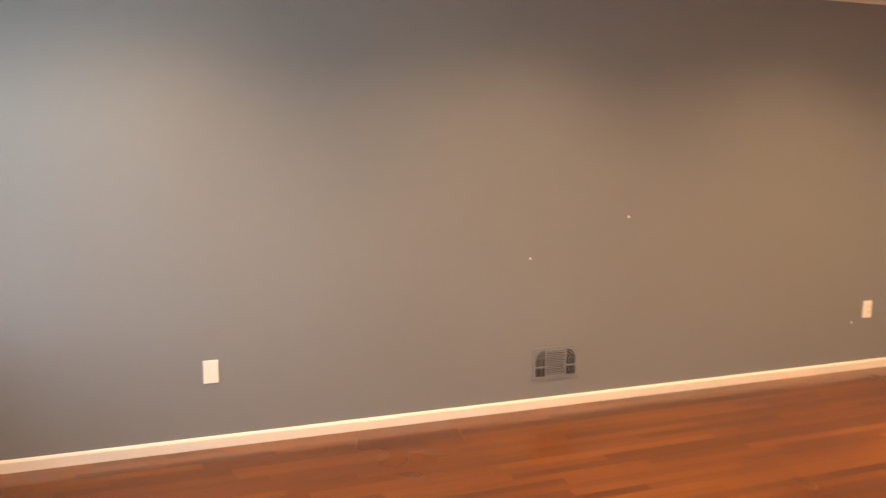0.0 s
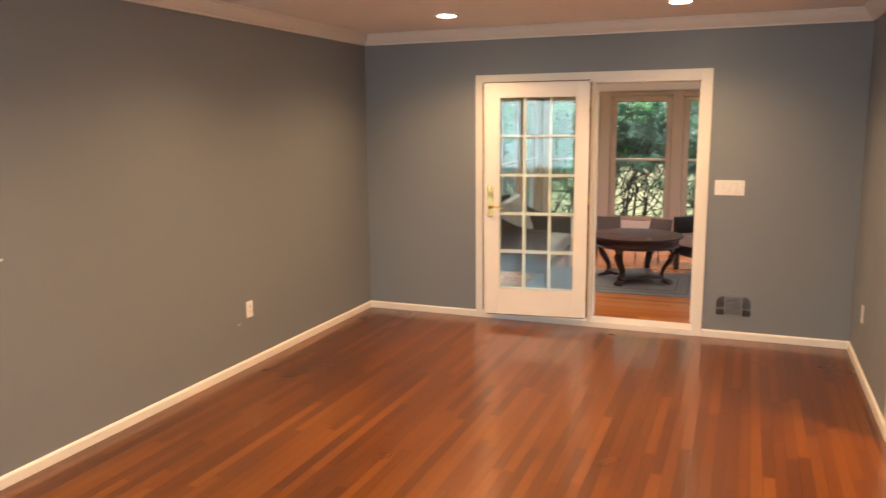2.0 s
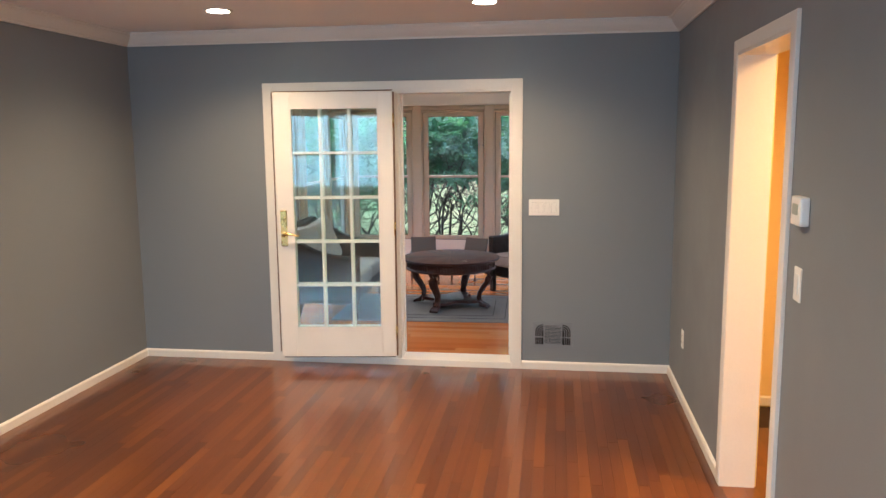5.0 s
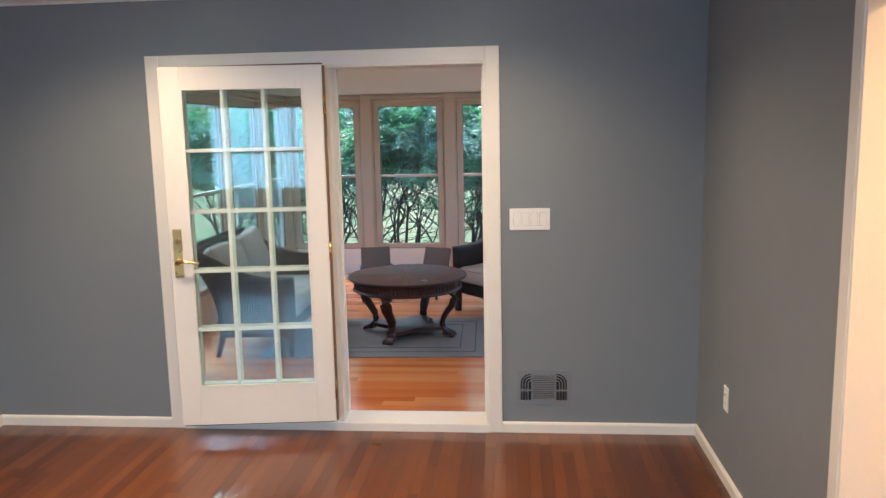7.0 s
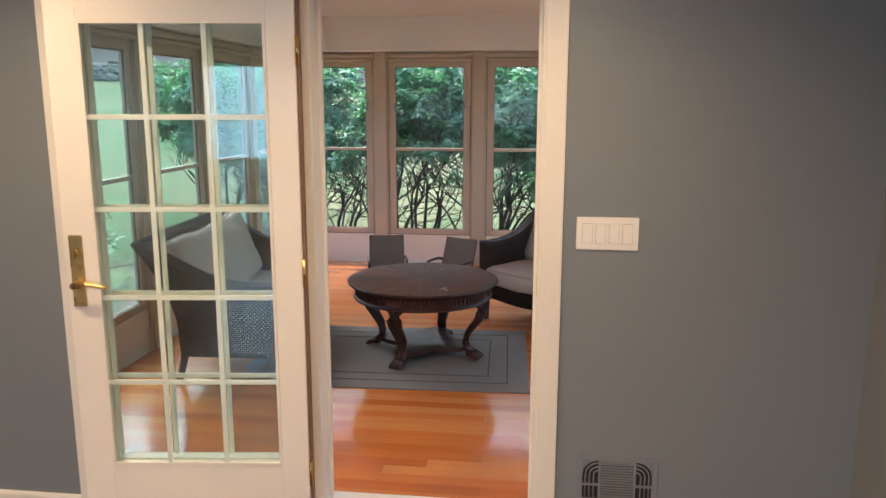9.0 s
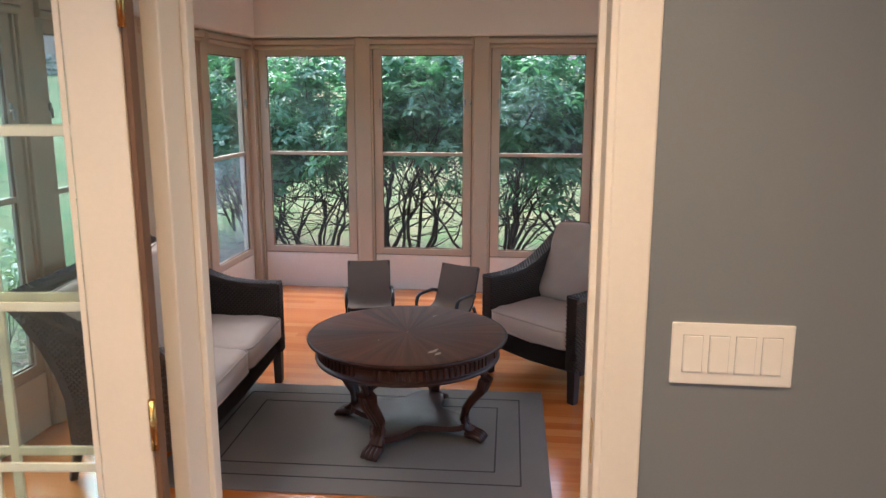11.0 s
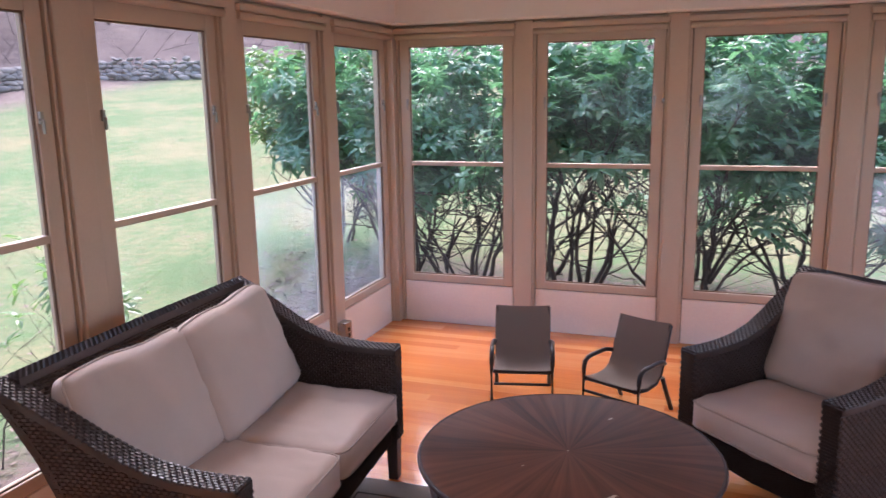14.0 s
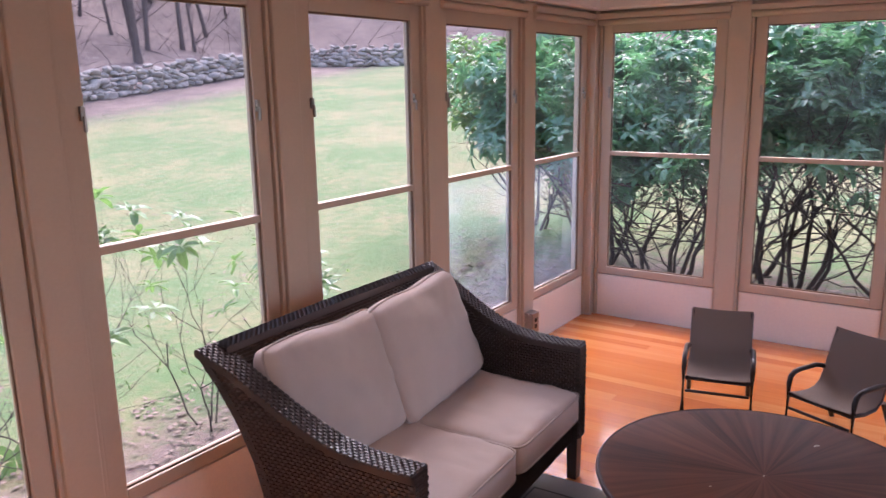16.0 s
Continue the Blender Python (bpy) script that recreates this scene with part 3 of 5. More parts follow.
def french_door():
    """The glazed leaf, ajar; local x runs from the hinge to the latch side, y out of the room, z up."""
    W, H, T = 0.842, 1.923, 0.045
    s0, s1, top, bot = 0.100, 0.110, 0.108, 0.215
    # the latch edge swings into the room
    leaf = thing("french_door", pose(X1 - 0.062, 2.084, 0.090, 0, 0, 97.0), "white glazed door ajar with divided panes", "door")
    part("stile", boxes((0, s0, 0, T, 0, H), bevel=0.003), M_WHITE, leaf)
    part("stile", boxes((W - s1, W, 0, T, 0, H), bevel=0.003), M_WHITE, leaf)
    part("rail", boxes((s0, W - s1, 0.0005, T - 0.0005, 0, bot), bevel=0.002), M_WHITE, leaf)
    part("rail", boxes((s0, W - s1, 0.0005, T - 0.0005, H - top, H), bevel=0.002), M_WHITE, leaf)
    gx0, gx1, gz0, gz1 = s0, W - s1, bot, H - top
    # the sunroom face of local y=0, the room face y=T
    for yy in (0.004, T - 0.007):
        pane = part("pane", boxes((gx0, gx1, yy, yy + 0.004, gz0, gz1)), M_DOOR_GLASS, leaf, "faintly green glass")
        pane.visible_shadow = False
    bars = ((-0.046, -0.036), (0.026, 0.034))
    for y0, y1 in bars:
        for k in (1, 2):
            c = gx0 + (gx1 - gx0) * k / 3
            part("muntin", boxes((c - 0.009, c + 0.009, y0, y1, gz0, gz1), bevel=0.002), M_WHITE, leaf)
        for k in (1, 2, 3, 4):
            c = gz0 + (gz1 - gz0) * k / 5
            part("muntin", boxes((gx0, gx1, y0 + 0.0005, y1 - 0.0005, c - 0.009, c + 0.009), bevel=0.002), M_WHITE, leaf)
    part("grille_frame", boxes((gx0 - 0.03, gx0 + 0.006, -0.046, 0.0, gz0 - 0.03, gz1 + 0.03), (gx1 - 0.006, gx1 + 0.03, -0.046, 0.0, gz0 - 0.03, gz1 + 0.03), (gx0 + 0.006, gx1 - 0.006, -0.046, 0.0, gz0 - 0.03, gz0 + 0.006), (gx0 + 0.006, gx1 - 0.006, -0.046, 0.0, gz1 - 0.006, gz1 + 0.03)), M_WHITE, leaf)
    part("glazing_bead", boxes((gx0, gx0 + 0.010, T, T + 0.003, gz0, gz1), (gx1 - 0.010, gx1, T, T + 0.003, gz0, gz1), (gx0 + 0.01, gx1 - 0.01, T, T + 0.003, gz0, gz0 + 0.010), (gx0 + 0.01, gx1 - 0.01, T, T + 0.003, gz1 - 0.010, gz1)), M_WHITE, leaf)
    hx, hz = W - 0.045, 0.952
    plate = part("handle_plate", boxes((hx - 0.024, hx + 0.024, T, T + 0.006, hz - 0.125, hz + 0.135), bevel=0.003), M_BRASS, leaf, "tall brass handle plate")
    bm = bmesh.new()
    lathe(bm, [(0.018, 0), (0.018, 0.012), (0.012, 0.016), (0.012, 0.045)], 16, pose(hx, T + 0.006, hz - 0.04, -90, 0, 0))
    pts = [(hx, T + 0.045, hz - 0.04), (hx - 0.03, T + 0.050, hz - 0.032), (hx - 0.07, T + 0.050, hz - 0.036), (hx - 0.105, T + 0.048, hz - 0.046), (hx - 0.118, T + 0.046, hz - 0.040)]
    tube(bm, pts, [0.010, 0.009, 0.008, 0.007, 0.006], 8)
    part("lever", bm, M_BRASS, plate, "polished brass lever")
    bm = bmesh.new()
    lathe(bm, [(0.014, 0), (0.014, 0.01), (0.010, 0.012)], 16, pose(hx, T + 0.006, hz + 0.07, -90, 0, 0))
    box(bm, hx - 0.003, hx + 0.003, T + 0.016, T + 0.030, hz + 0.055, hz + 0.085)
    part("thumb_turn", bm, M_BRASS, plate)
    for z in (0.18, 0.95, 1.72):
        bm = bmesh.new()
        tube(bm, [(-0.006, T + 0.004, z - 0.05), (-0.006, T + 0.004, z + 0.05)], 0.007, 8)
        part("hinge", bm, M_BRASS, leaf, "aged brass hinge")
    part("edge_strip", boxes((-0.012, -0.001, 0.006, T - 0.004, 0.004, H - 0.004), bevel=0.002), M_BROWN_EDGE, leaf, "bare brown wooden edge")
    part("weather_strip", boxes((0.01, W - 0.01, T * 0.3, T * 0.6, -0.010, 0.0)), M_DARK, leaf, "dark brush seal")


french_door()

# hall opening and the hall behind it
hall_frame = thing("trim_hall", pose(0, 0, 0), "white casing round the hall opening", "door frame", kind="structure")
part("casing", boxes((HALL_X0 - 0.06, HALL_X0 + 0.003, Y0, Y0 + 0.016, 0, HALL_Z + 0.055), (HALL_X1 - 0.003, HALL_X1 + 0.06, Y0, Y0 + 0.016, 0, HALL_Z + 0.055), (HALL_X0 + 0.003, HALL_X1 - 0.003, Y0, Y0 + 0.016, HALL_Z - 0.003, HALL_Z + 0.055), bevel=0.003), M_WHITE, hall_frame)
part("jamb", boxes((HALL_X0 - 0.002, HALL_X0 + 0.014, Y0 - WT - 0.002, Y0 + 0.012, 0, HALL_Z), (HALL_X1 - 0.014, HALL_X1 + 0.002, Y0 - WT - 0.002, Y0 + 0.012, 0, HALL_Z), (HALL_X0 + 0.014, HALL_X1 - 0.014, Y0 - WT - 0.002, Y0 + 0.012, HALL_Z - 0.014, HALL_Z + 0.002)), M_WHITE, hall_frame)
HY0, HY1, HX0, HX1 = -1.30, Y0 - WT, 4.2, 7.2
structure("hall_wall_south", boxes((HX0 - 0.1, HX1 + 0.1, HY0 - 0.1, HY0, -0.25, TOP)), M_YELLOW, "warm yellow hall wall", "wall")
structure("hall_wall_east", boxes((HX1, HX1 + 0.1, HY0, HY1, -0.25, TOP)), M_YELLOW, "warm yellow hall wall", "wall")
structure("hall_wall_west", boxes((HX0 - 0.1, HX0, HY0, HY1, -0.25, TOP)), M_YELLOW, "warm yellow hall wall", "wall")
structure("hall_wall_north", boxes((HX0, HALL_X0 - 0.002, HY1 - 0.012, HY1 - 0.001, 0, 2.45), (HALL_X1 + 0.002, HX1, HY1 - 0.012, HY1 - 0.001, 0, 2.45), (HALL_X0 - 0.002, HALL_X1 + 0.002, HY1 - 0.012, HY1 - 0.001, HALL_Z + 0.002, 2.45)), M_YELLOW, "warm yellow hall wall", "wall")
structure("hall_ceiling", boxes((HX0, HX1, HY0, HY1, 2.45, TOP)), M_CEIL, "white hall ceiling", "ceiling")
bm = bmesh.new()
strip(bm, BASE, (HX0, HY0, 0), (HX1, HY0, 0), Vector((0, 1, 0)))
strip(bm, BASE, (HX1, HY0, 0), (HX1, HY1 - 0.012, 0), Vector((-1, 0, 0)))
structure("baseboard_hall", bm, M_WHITE, "white hall baseboard", "baseboard")

# ---- fittings of the room ----
bm = bmesh.new()
lathe(bm, [(0.052, -0.004), (0.085, -0.006), (0.088, 0.0), (0.052, 0.0)], 32)
ring_mesh = mesh_of("trim_ring", bm, M_WHITE)
bm = bmesh.new()
lathe(bm, [(0.064, -0.003), (0.066, -0.001)], 32)
lens_mesh = mesh_of("lens", bm, M_LAMP)
for x, y in CAN_LIGHTS:
    can = thing("recessed_light", pose(x, y, CEILING_Z - 0.002), "round white recessed ceiling light switched on", "ceiling light", "recessed lights in the ceiling")
    r = new("trim_ring", ring_mesh)
    r.parent = can
    q = tagged(new("lens", lens_mesh), "glowing warm lens")
    q.parent, q.location = can, (0, 0, -0.005)

sw = thing("switch_plate", pose(X1, 1.012, 1.188, 0, 0, -90), "white four-gang plate with rocker switches", "light switch")
part("plate", boxes((-0.107, 0.107, -0.007, 0, -0.058, 0.058), bevel=0.003), M_PLATE, sw)
for k in range(4):
    c = -0.069 + 0.046 * k
    part("rocker_gap", boxes((c - 0.0176, c + 0.0176, -0.0075, -0.006, -0.0353, 0.0353)), M_VENT, sw, "dark gap round a rocker")
    part("rocker", boxes((c - 0.0168, c + 0.0168, -0.011, -0.006, -0.0345, 0.0345), bevel=0.002), M_PLATE, sw)


def wall_vent(m, label):
    """A pressed grille: straight louvres in the middle, quarter-round bars in both wings."""
    v = thing("wall_vent", m, label, "air vent", "vents in the walls")
    W, H = 0.146, 0.096
    part("backing", boxes((-W + 0.016, W - 0.016, -0.003, -0.001, -H + 0.016, H - 0.016)), M_DARK, v)
    part("flange", boxes((-W, W, -0.007, -0.002, H - 0.018, H), (-W, W, -0.007, -0.002, -H, -H + 0.022), (-W, -W + 0.020, -0.007, -0.002, -H + 0.022, H - 0.018), (W - 0.020, W, -0.007, -0.002, -H + 0.022, H - 0.018), bevel=0.0015), M_VENT, v)
    z0, z1, inner, outer = -H + 0.022, H - 0.018, 0.060, W - 0.020
    part("louvre_frame", boxes((-inner - 0.008, -inner, -0.010, -0.003, z0, z1), (inner, inner + 0.008, -0.010, -0.003, z0, z1), (-inner, inner, -0.010, -0.003, z1 - 0.008, z1), (-inner, inner, -0.010, -0.003, z0, z0 + 0.008)), M_VENT, v)
    slat = mesh_of("slat", boxes((-inner, inner, -0.009, -0.003, -0.0026, 0.0026)), M_VENT)
    n = 13
    for k in range(n):
        s = new("slat", slat)
        s.parent, s.location = v, (0, 0, z0 + 0.014 + (z1 - z0 - 0.028) * k / (n - 1))
    span = outer - inner - 0.008
    for s in (-1, 1):
        # solid corner outside the arch
        bm = bmesh.new()
        base = inner + 0.008
        arc = [(base + span * math.cos(a), z1 - span + span * math.sin(a)) for a in (math.pi / 2 * k / 8 for k in range(9))]
        ring = arc + [(base + span, z1)]
        low, top = ([bm.verts.new((s * x, yy, z)) for x, z in ring] for yy in (-0.003, -0.008))
        bm.faces.new(top)
        for k in range(len(ring)):
            j = (k + 1) % len(ring)
            bm.faces.new((low[k], low[j], top[j], top[k]))
        part("corner_plate", bm, M_VENT, v)
        for q in (0.30, 0.56, 0.82):
            bm = bmesh.new()
            tube(bm, [(s * (base + span * q), -0.006, z0), (s * (base + span * q), -0.006, z1 - span)] + [(s * (base + span * q * math.cos(a)), -0.006, z1 - span + span * q * math.sin(a)) for a in (math.pi / 2 * k / 6 for k in range(1, 7))], 0.0030, 6)
            part("scroll", bm, M_VENT, v)
        part("cross_bar", boxes((min(s * base, s * outer), max(s * base, s * outer), -0.009, -0.003, -0.022, -0.014)), M_VENT, v)


wall_vent(pose(X1, 0.939, 0.26, 0, 0, -90), "grey painted vent grille low on the wall")
wall_vent(pose(3.593, Y1, 0.258, 0, 0, 0), "grey painted vent grille low on the wall")


def outlet(m, label, sockets=True):
    o = thing("wall_outlet", m, label, "outlet", "wall outlets")
    part("plate", boxes((-0.036, 0.036, -0.006, 0, -0.058, 0.058), bevel=0.003), M_PLATE, o)
    if sockets:
        for z in (-0.02, 0.02):
            s = part("socket", boxes((-0.016, 0.016, -0.009, -0.005, z - 0.014, z + 0.014), bevel=0.003), M_PLATE, o)
            part("slot", boxes((-0.007, -0.005, -0.0095, -0.0088, z - 0.003, z + 0.006), (0.005, 0.007, -0.0095, -0.0088, z - 0.003, z + 0.006)), M_DARK, s)


outlet(pose(1.703, Y1, 0.39, 0, 0, 0), "white blank outlet cover low on the wall", False)
outlet(pose(5.925, Y1, 0.412, 0, 0, 0), "white outlet low on the blue-grey wall")
outlet(pose(7.245, Y0, 0.40, 0, 0, 180), "white outlet beside the room corner")

th = thing("thermostat", pose(4.965, Y0, 1.44, 0, 0, 180), "white wall thermostat beside the hall opening", "thermostat")
part("body", boxes((-0.052, 0.052, -0.032, 0, -0.048, 0.048), bevel=0.008), M_PLATE, th)
part("display", boxes((-0.028, 0.028, -0.0335, -0.031, -0.012, 0.024), bevel=0.001), surface("grey_lcd", (0.35, 0.38, 0.33), rough=0.3, var=0.05), th, "grey display")
sw2 = thing("dimmer_switch", pose(4.99, Y0, 1.19, 0, 0, 180), "white single switch beside the hall opening", "light switch")
part("plate", boxes((-0.036, 0.036, -0.006, 0, -0.058, 0.058), bevel=0.003), M_PLATE, sw2)
part("rocker", boxes((-0.0165, 0.0165, -0.010, -0.005, -0.034, 0.034), bevel=0.002), M_PLATE, sw2)
for x, z in ((4.043, 1.087), (3.421, 0.871), (5.80, 0.33)):
    bm = bmesh.new()
    bmesh.ops.create_icosphere(bm, subdivisions=1, radius=0.0075)
    for v in bm.verts:
        v.co = Vector((v.co.x * random.uniform(0.7, 1.2), v.co.y * 0.15, v.co.z * random.uniform(0.7, 1.2)))
    s = tagged(part("wall_scar", bm, M_PLATE), "small pale plaster patch on the wall", "wall patch", "patches on the wall")
    s.location = (x, Y1 - 0.001, z)

# ---- sunroom shell ----
structure("sunroom_floor", boxes((SX0, SX1 + 0.12, SY0 - 0.12, SY1 + 0.12, -0.45, SZ - 0.012)), M_GAP, "dark subfloor under varnished fir strips", "floor")
structure("sunroom_ceiling", boxes((SX0, SX1 + 0.12, SY0 - 0.12, SY1 + 0.12, 2.46, TOP)), M_SUN_CEIL, "flat pale sunroom ceiling", "ceiling")
structure("sunroom_wall_west", boxes((SX0, SX0 + 0.012, SY0, CAS_Y0 - 0.002, SZ, 2.46), (SX0, SX0 + 0.012, CAS_Y1 + 0.002, SY1, SZ, 2.46), (SX0, SX0 + 0.012, CAS_Y0 - 0.002, CAS_Y1 + 0.002, CAS_Z + 0.002, 2.46)), M_SUN_TRIM, "cream painted wall round the doorway", "wall")
structure("outer_wall_west", boxes((SX0 - WT, SX0, SY0 - 0.6, Y0 - WT, -0.45, TOP), (SX0 - WT, SX0, Y1 + WT, Y1 + WT + 0.3, -0.45, TOP)), M_SUN_TRIM, "cream outer wall", "wall")
HEAD = [(0, 0), (0.085, 0), (0.10, 0.012), (0.10, 0.34), (0, 0.34)]
for name, a, b, side in (
    ("header_east", (SX1, SY0, 2.12), (SX1, SY1, 2.12), Vector((-1, 0, 0))),
    ("header_north", (SX0, SY1, 2.12), (SX1 - 0.10, SY1, 2.12), Vector((0, -1, 0))),
    ("header_south", (SX0, SY0, 2.12), (SX1 - 0.10, SY0, 2.12), Vector((0, 1, 0))),
):
    bm = bmesh.new()
    strip(bm, HEAD, a, b, side)
    structure(name, bm, M_SUN_CEIL, "pale boxed header above the windows", "header beam")
structure("wall_plate", boxes((SX1, SX1 + 0.12, SY0 - 0.12, SY1 + 0.12, 2.10, 2.46), (SX0, SX1, SY1, SY1 + 0.12, 2.10, 2.46), (SX0, SX1, SY0 - 0.12, SY0, 2.10, 2.46)), M_SUN_TRIM, "cream wall above the windows", "wall")

WIN = 0


def sash_window(m, wide, latch, z0=0.302, z1=1.972, rail=1.137, hazy=False):
    """One tall two-light window over a plain panel. Local x along the wall, y out of the room; pane of that width in the middle, from z0 to z1, with a rail between its two lights."""
    global WIN
    WIN += 1
    w = thing("window_%d" % (WIN + 1), m, "tall cream two-pane window over a panel", "window", kind="structure")
    h = wide / 2
    st = 0.070
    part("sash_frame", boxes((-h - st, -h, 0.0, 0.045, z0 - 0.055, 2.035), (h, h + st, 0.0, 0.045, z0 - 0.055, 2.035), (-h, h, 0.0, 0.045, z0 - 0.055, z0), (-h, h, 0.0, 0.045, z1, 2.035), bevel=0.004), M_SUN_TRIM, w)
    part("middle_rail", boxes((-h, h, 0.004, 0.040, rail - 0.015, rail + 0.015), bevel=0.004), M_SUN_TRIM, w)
    part("glazing_stop", boxes((-h, -h + 0.005, 0.010, 0.022, z0, rail - 0.015), (h - 0.005, h, 0.010, 0.022, z0, rail - 0.015), (-h, h, 0.010, 0.022, z0, z0 + 0.008), (-h, -h + 0.005, 0.010, 0.022, rail + 0.015, z1), (h - 0.005, h, 0.010, 0.022, rail + 0.015, z1), (-h, h, 0.010, 0.022, z1 - 0.008, z1)), M_BROWN_EDGE, w)
    for a, b in ((z0, rail - 0.015), (rail + 0.015, z1)):
        p = part("pane", boxes((-h, h, 0.024, 0.028, a, b)), M_HAZY if hazy and a == z0 else M_GLASS, w)
        p.visible_shadow = False
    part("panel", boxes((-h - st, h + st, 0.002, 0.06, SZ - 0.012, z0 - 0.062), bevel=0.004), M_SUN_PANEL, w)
    part("shadow_gap", boxes((-h - st, h + st, 0.02, 0.05, z0 - 0.065, z0 - 0.052)), M_DARK, w)
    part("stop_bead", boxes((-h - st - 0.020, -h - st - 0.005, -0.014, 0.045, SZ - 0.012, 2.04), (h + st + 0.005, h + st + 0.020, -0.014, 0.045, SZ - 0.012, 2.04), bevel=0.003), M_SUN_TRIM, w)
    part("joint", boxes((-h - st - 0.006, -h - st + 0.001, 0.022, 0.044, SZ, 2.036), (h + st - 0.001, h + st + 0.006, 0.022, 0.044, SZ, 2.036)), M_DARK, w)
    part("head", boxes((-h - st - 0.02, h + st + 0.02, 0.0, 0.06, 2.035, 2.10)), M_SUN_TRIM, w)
    if latch:
        for s in (-1, 1):
            bm = boxes((s * (h + 0.012) - 0.008, s * (h + 0.012) + 0.008, -0.012, 0.0, 1.56, 1.605), (s * (h + 0.012) - 0.004, s * (h + 0.012) + 0.004, -0.022, -0.010, 1.525, 1.575), bevel=0.002)
            part("latch", bm, M_STEEL, w, "small metal latch")
    return w


def shade(m, wide, color, label):
    s = thing("roller_shade", m, label, "window shade", "rolled shades above the windows")
    h = wide / 2
    part("head_rail", boxes((-h, h, -0.055, 0.0, 2.060, 2.098), bevel=0.006), color, s)
    bm = bmesh.new()
    tube(bm, [(-h + 0.01, -0.030, 2.040), (h - 0.01, -0.030, 2.040)], 0.020, 12)
    part("roll", bm, color, s)
    return s


PITCH, PANE_W = 1.015, 0.705
FAR_C = [3.376 - PITCH * k for k in range(4)]
SIDE_C = [12.54 - PITCH * k for k in range(5)]
NORTH_C = [12.54, 11.55, 10.545, 9.525, 8.515]
for k, c in enumerate(FAR_C):
    sash_window(pose(SX1, c, 0, 0, 0, -90), PANE_W, True, hazy=k == 3)
    shade(pose(SX1 - 0.005, c, 0, 0, 0, -90), 0.90, M_SUN_TRIM, "cream rolled shade on its head rail")
for c, cn in zip(SIDE_C, NORTH_C):
    sash_window(pose(cn, SY1, 0, 0, 0, 0), PANE_W - 0.01, True, 0.290, 1.953, 1.140, hazy=cn > 11)
    shade(pose(cn, SY1 - 0.005, 0, 0, 0, 0), 0.90, M_SUN_TRIM, "cream rolled shade on its head rail")
    sash_window(pose(c, SY0, 0, 0, 0, 180), PANE_W - 0.01, True, hazy=True)
    shade(pose(c, SY0 + 0.005, 0, 0, 0, 180), 0.90, M_SUN_TRIM, "cream rolled shade on its head rail")

# posts between the windows
posts = thing("window_posts", pose(0, 0, 0), "cream painted posts between the windows", "post", kind="structure")
half = (PITCH - PANE_W) / 2 - 0.090
for k in range(3):
    c = (FAR_C[k] + FAR_C[k + 1]) / 2
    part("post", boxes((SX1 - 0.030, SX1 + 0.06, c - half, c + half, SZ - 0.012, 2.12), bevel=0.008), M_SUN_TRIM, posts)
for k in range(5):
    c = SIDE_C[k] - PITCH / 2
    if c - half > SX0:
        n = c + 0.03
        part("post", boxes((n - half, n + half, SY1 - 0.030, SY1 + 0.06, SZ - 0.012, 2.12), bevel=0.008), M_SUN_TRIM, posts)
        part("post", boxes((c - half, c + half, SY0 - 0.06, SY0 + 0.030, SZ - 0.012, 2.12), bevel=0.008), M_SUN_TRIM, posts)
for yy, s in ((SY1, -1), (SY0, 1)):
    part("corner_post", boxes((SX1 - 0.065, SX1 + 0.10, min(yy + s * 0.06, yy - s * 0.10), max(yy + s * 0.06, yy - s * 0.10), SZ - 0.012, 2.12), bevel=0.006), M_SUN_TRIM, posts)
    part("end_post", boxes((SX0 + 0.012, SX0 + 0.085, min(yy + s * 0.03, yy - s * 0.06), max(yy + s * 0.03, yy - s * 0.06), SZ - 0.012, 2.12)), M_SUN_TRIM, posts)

cord = thing("shade_cord", pose(12.86, 1.93, 1.56), "thin pull cord with a small knob", "cord")
bm = bmesh.new()
tube(bm, [(0.03, 0, 0.56), (0.012, 0, 0.40), (0, 0, 0.02)], 0.0022, 6)
part("string", bm, M_SUN_TRIM, cord)
bm = bmesh.new()
lathe(bm, [(0.004, 0.028), (0.009, 0.018), (0.010, 0.006), (0.006, -0.004)], 12)
part("knob", bm, M_STEEL, cord)

for m, label in ((pose(12.05, SY1 - 0.030, 0.125, 0, 0, 0), "grey surface-mounted outlet box on a post"), (pose(12.03, SY0 + 0.030, 0.135, 0, 0, 180), "grey surface-mounted outlet box on a post")):
    o = thing("outlet_box", m, label, "outlet", "outlet boxes on the posts")
    part("box", boxes((-0.045, 0.045, -0.055, 0, -0.07, 0.07), bevel=0.005), M_STEEL, o)
    part("cover", boxes((-0.042, 0.042, -0.060, -0.054, -0.066, 0.066), bevel=0.002), M_STEEL, o)
    for z in (-0.02, 0.02):
        part("socket", boxes((-0.015, 0.015, -0.062, -0.059, z - 0.013, z + 0.013)), M_DARK, o)

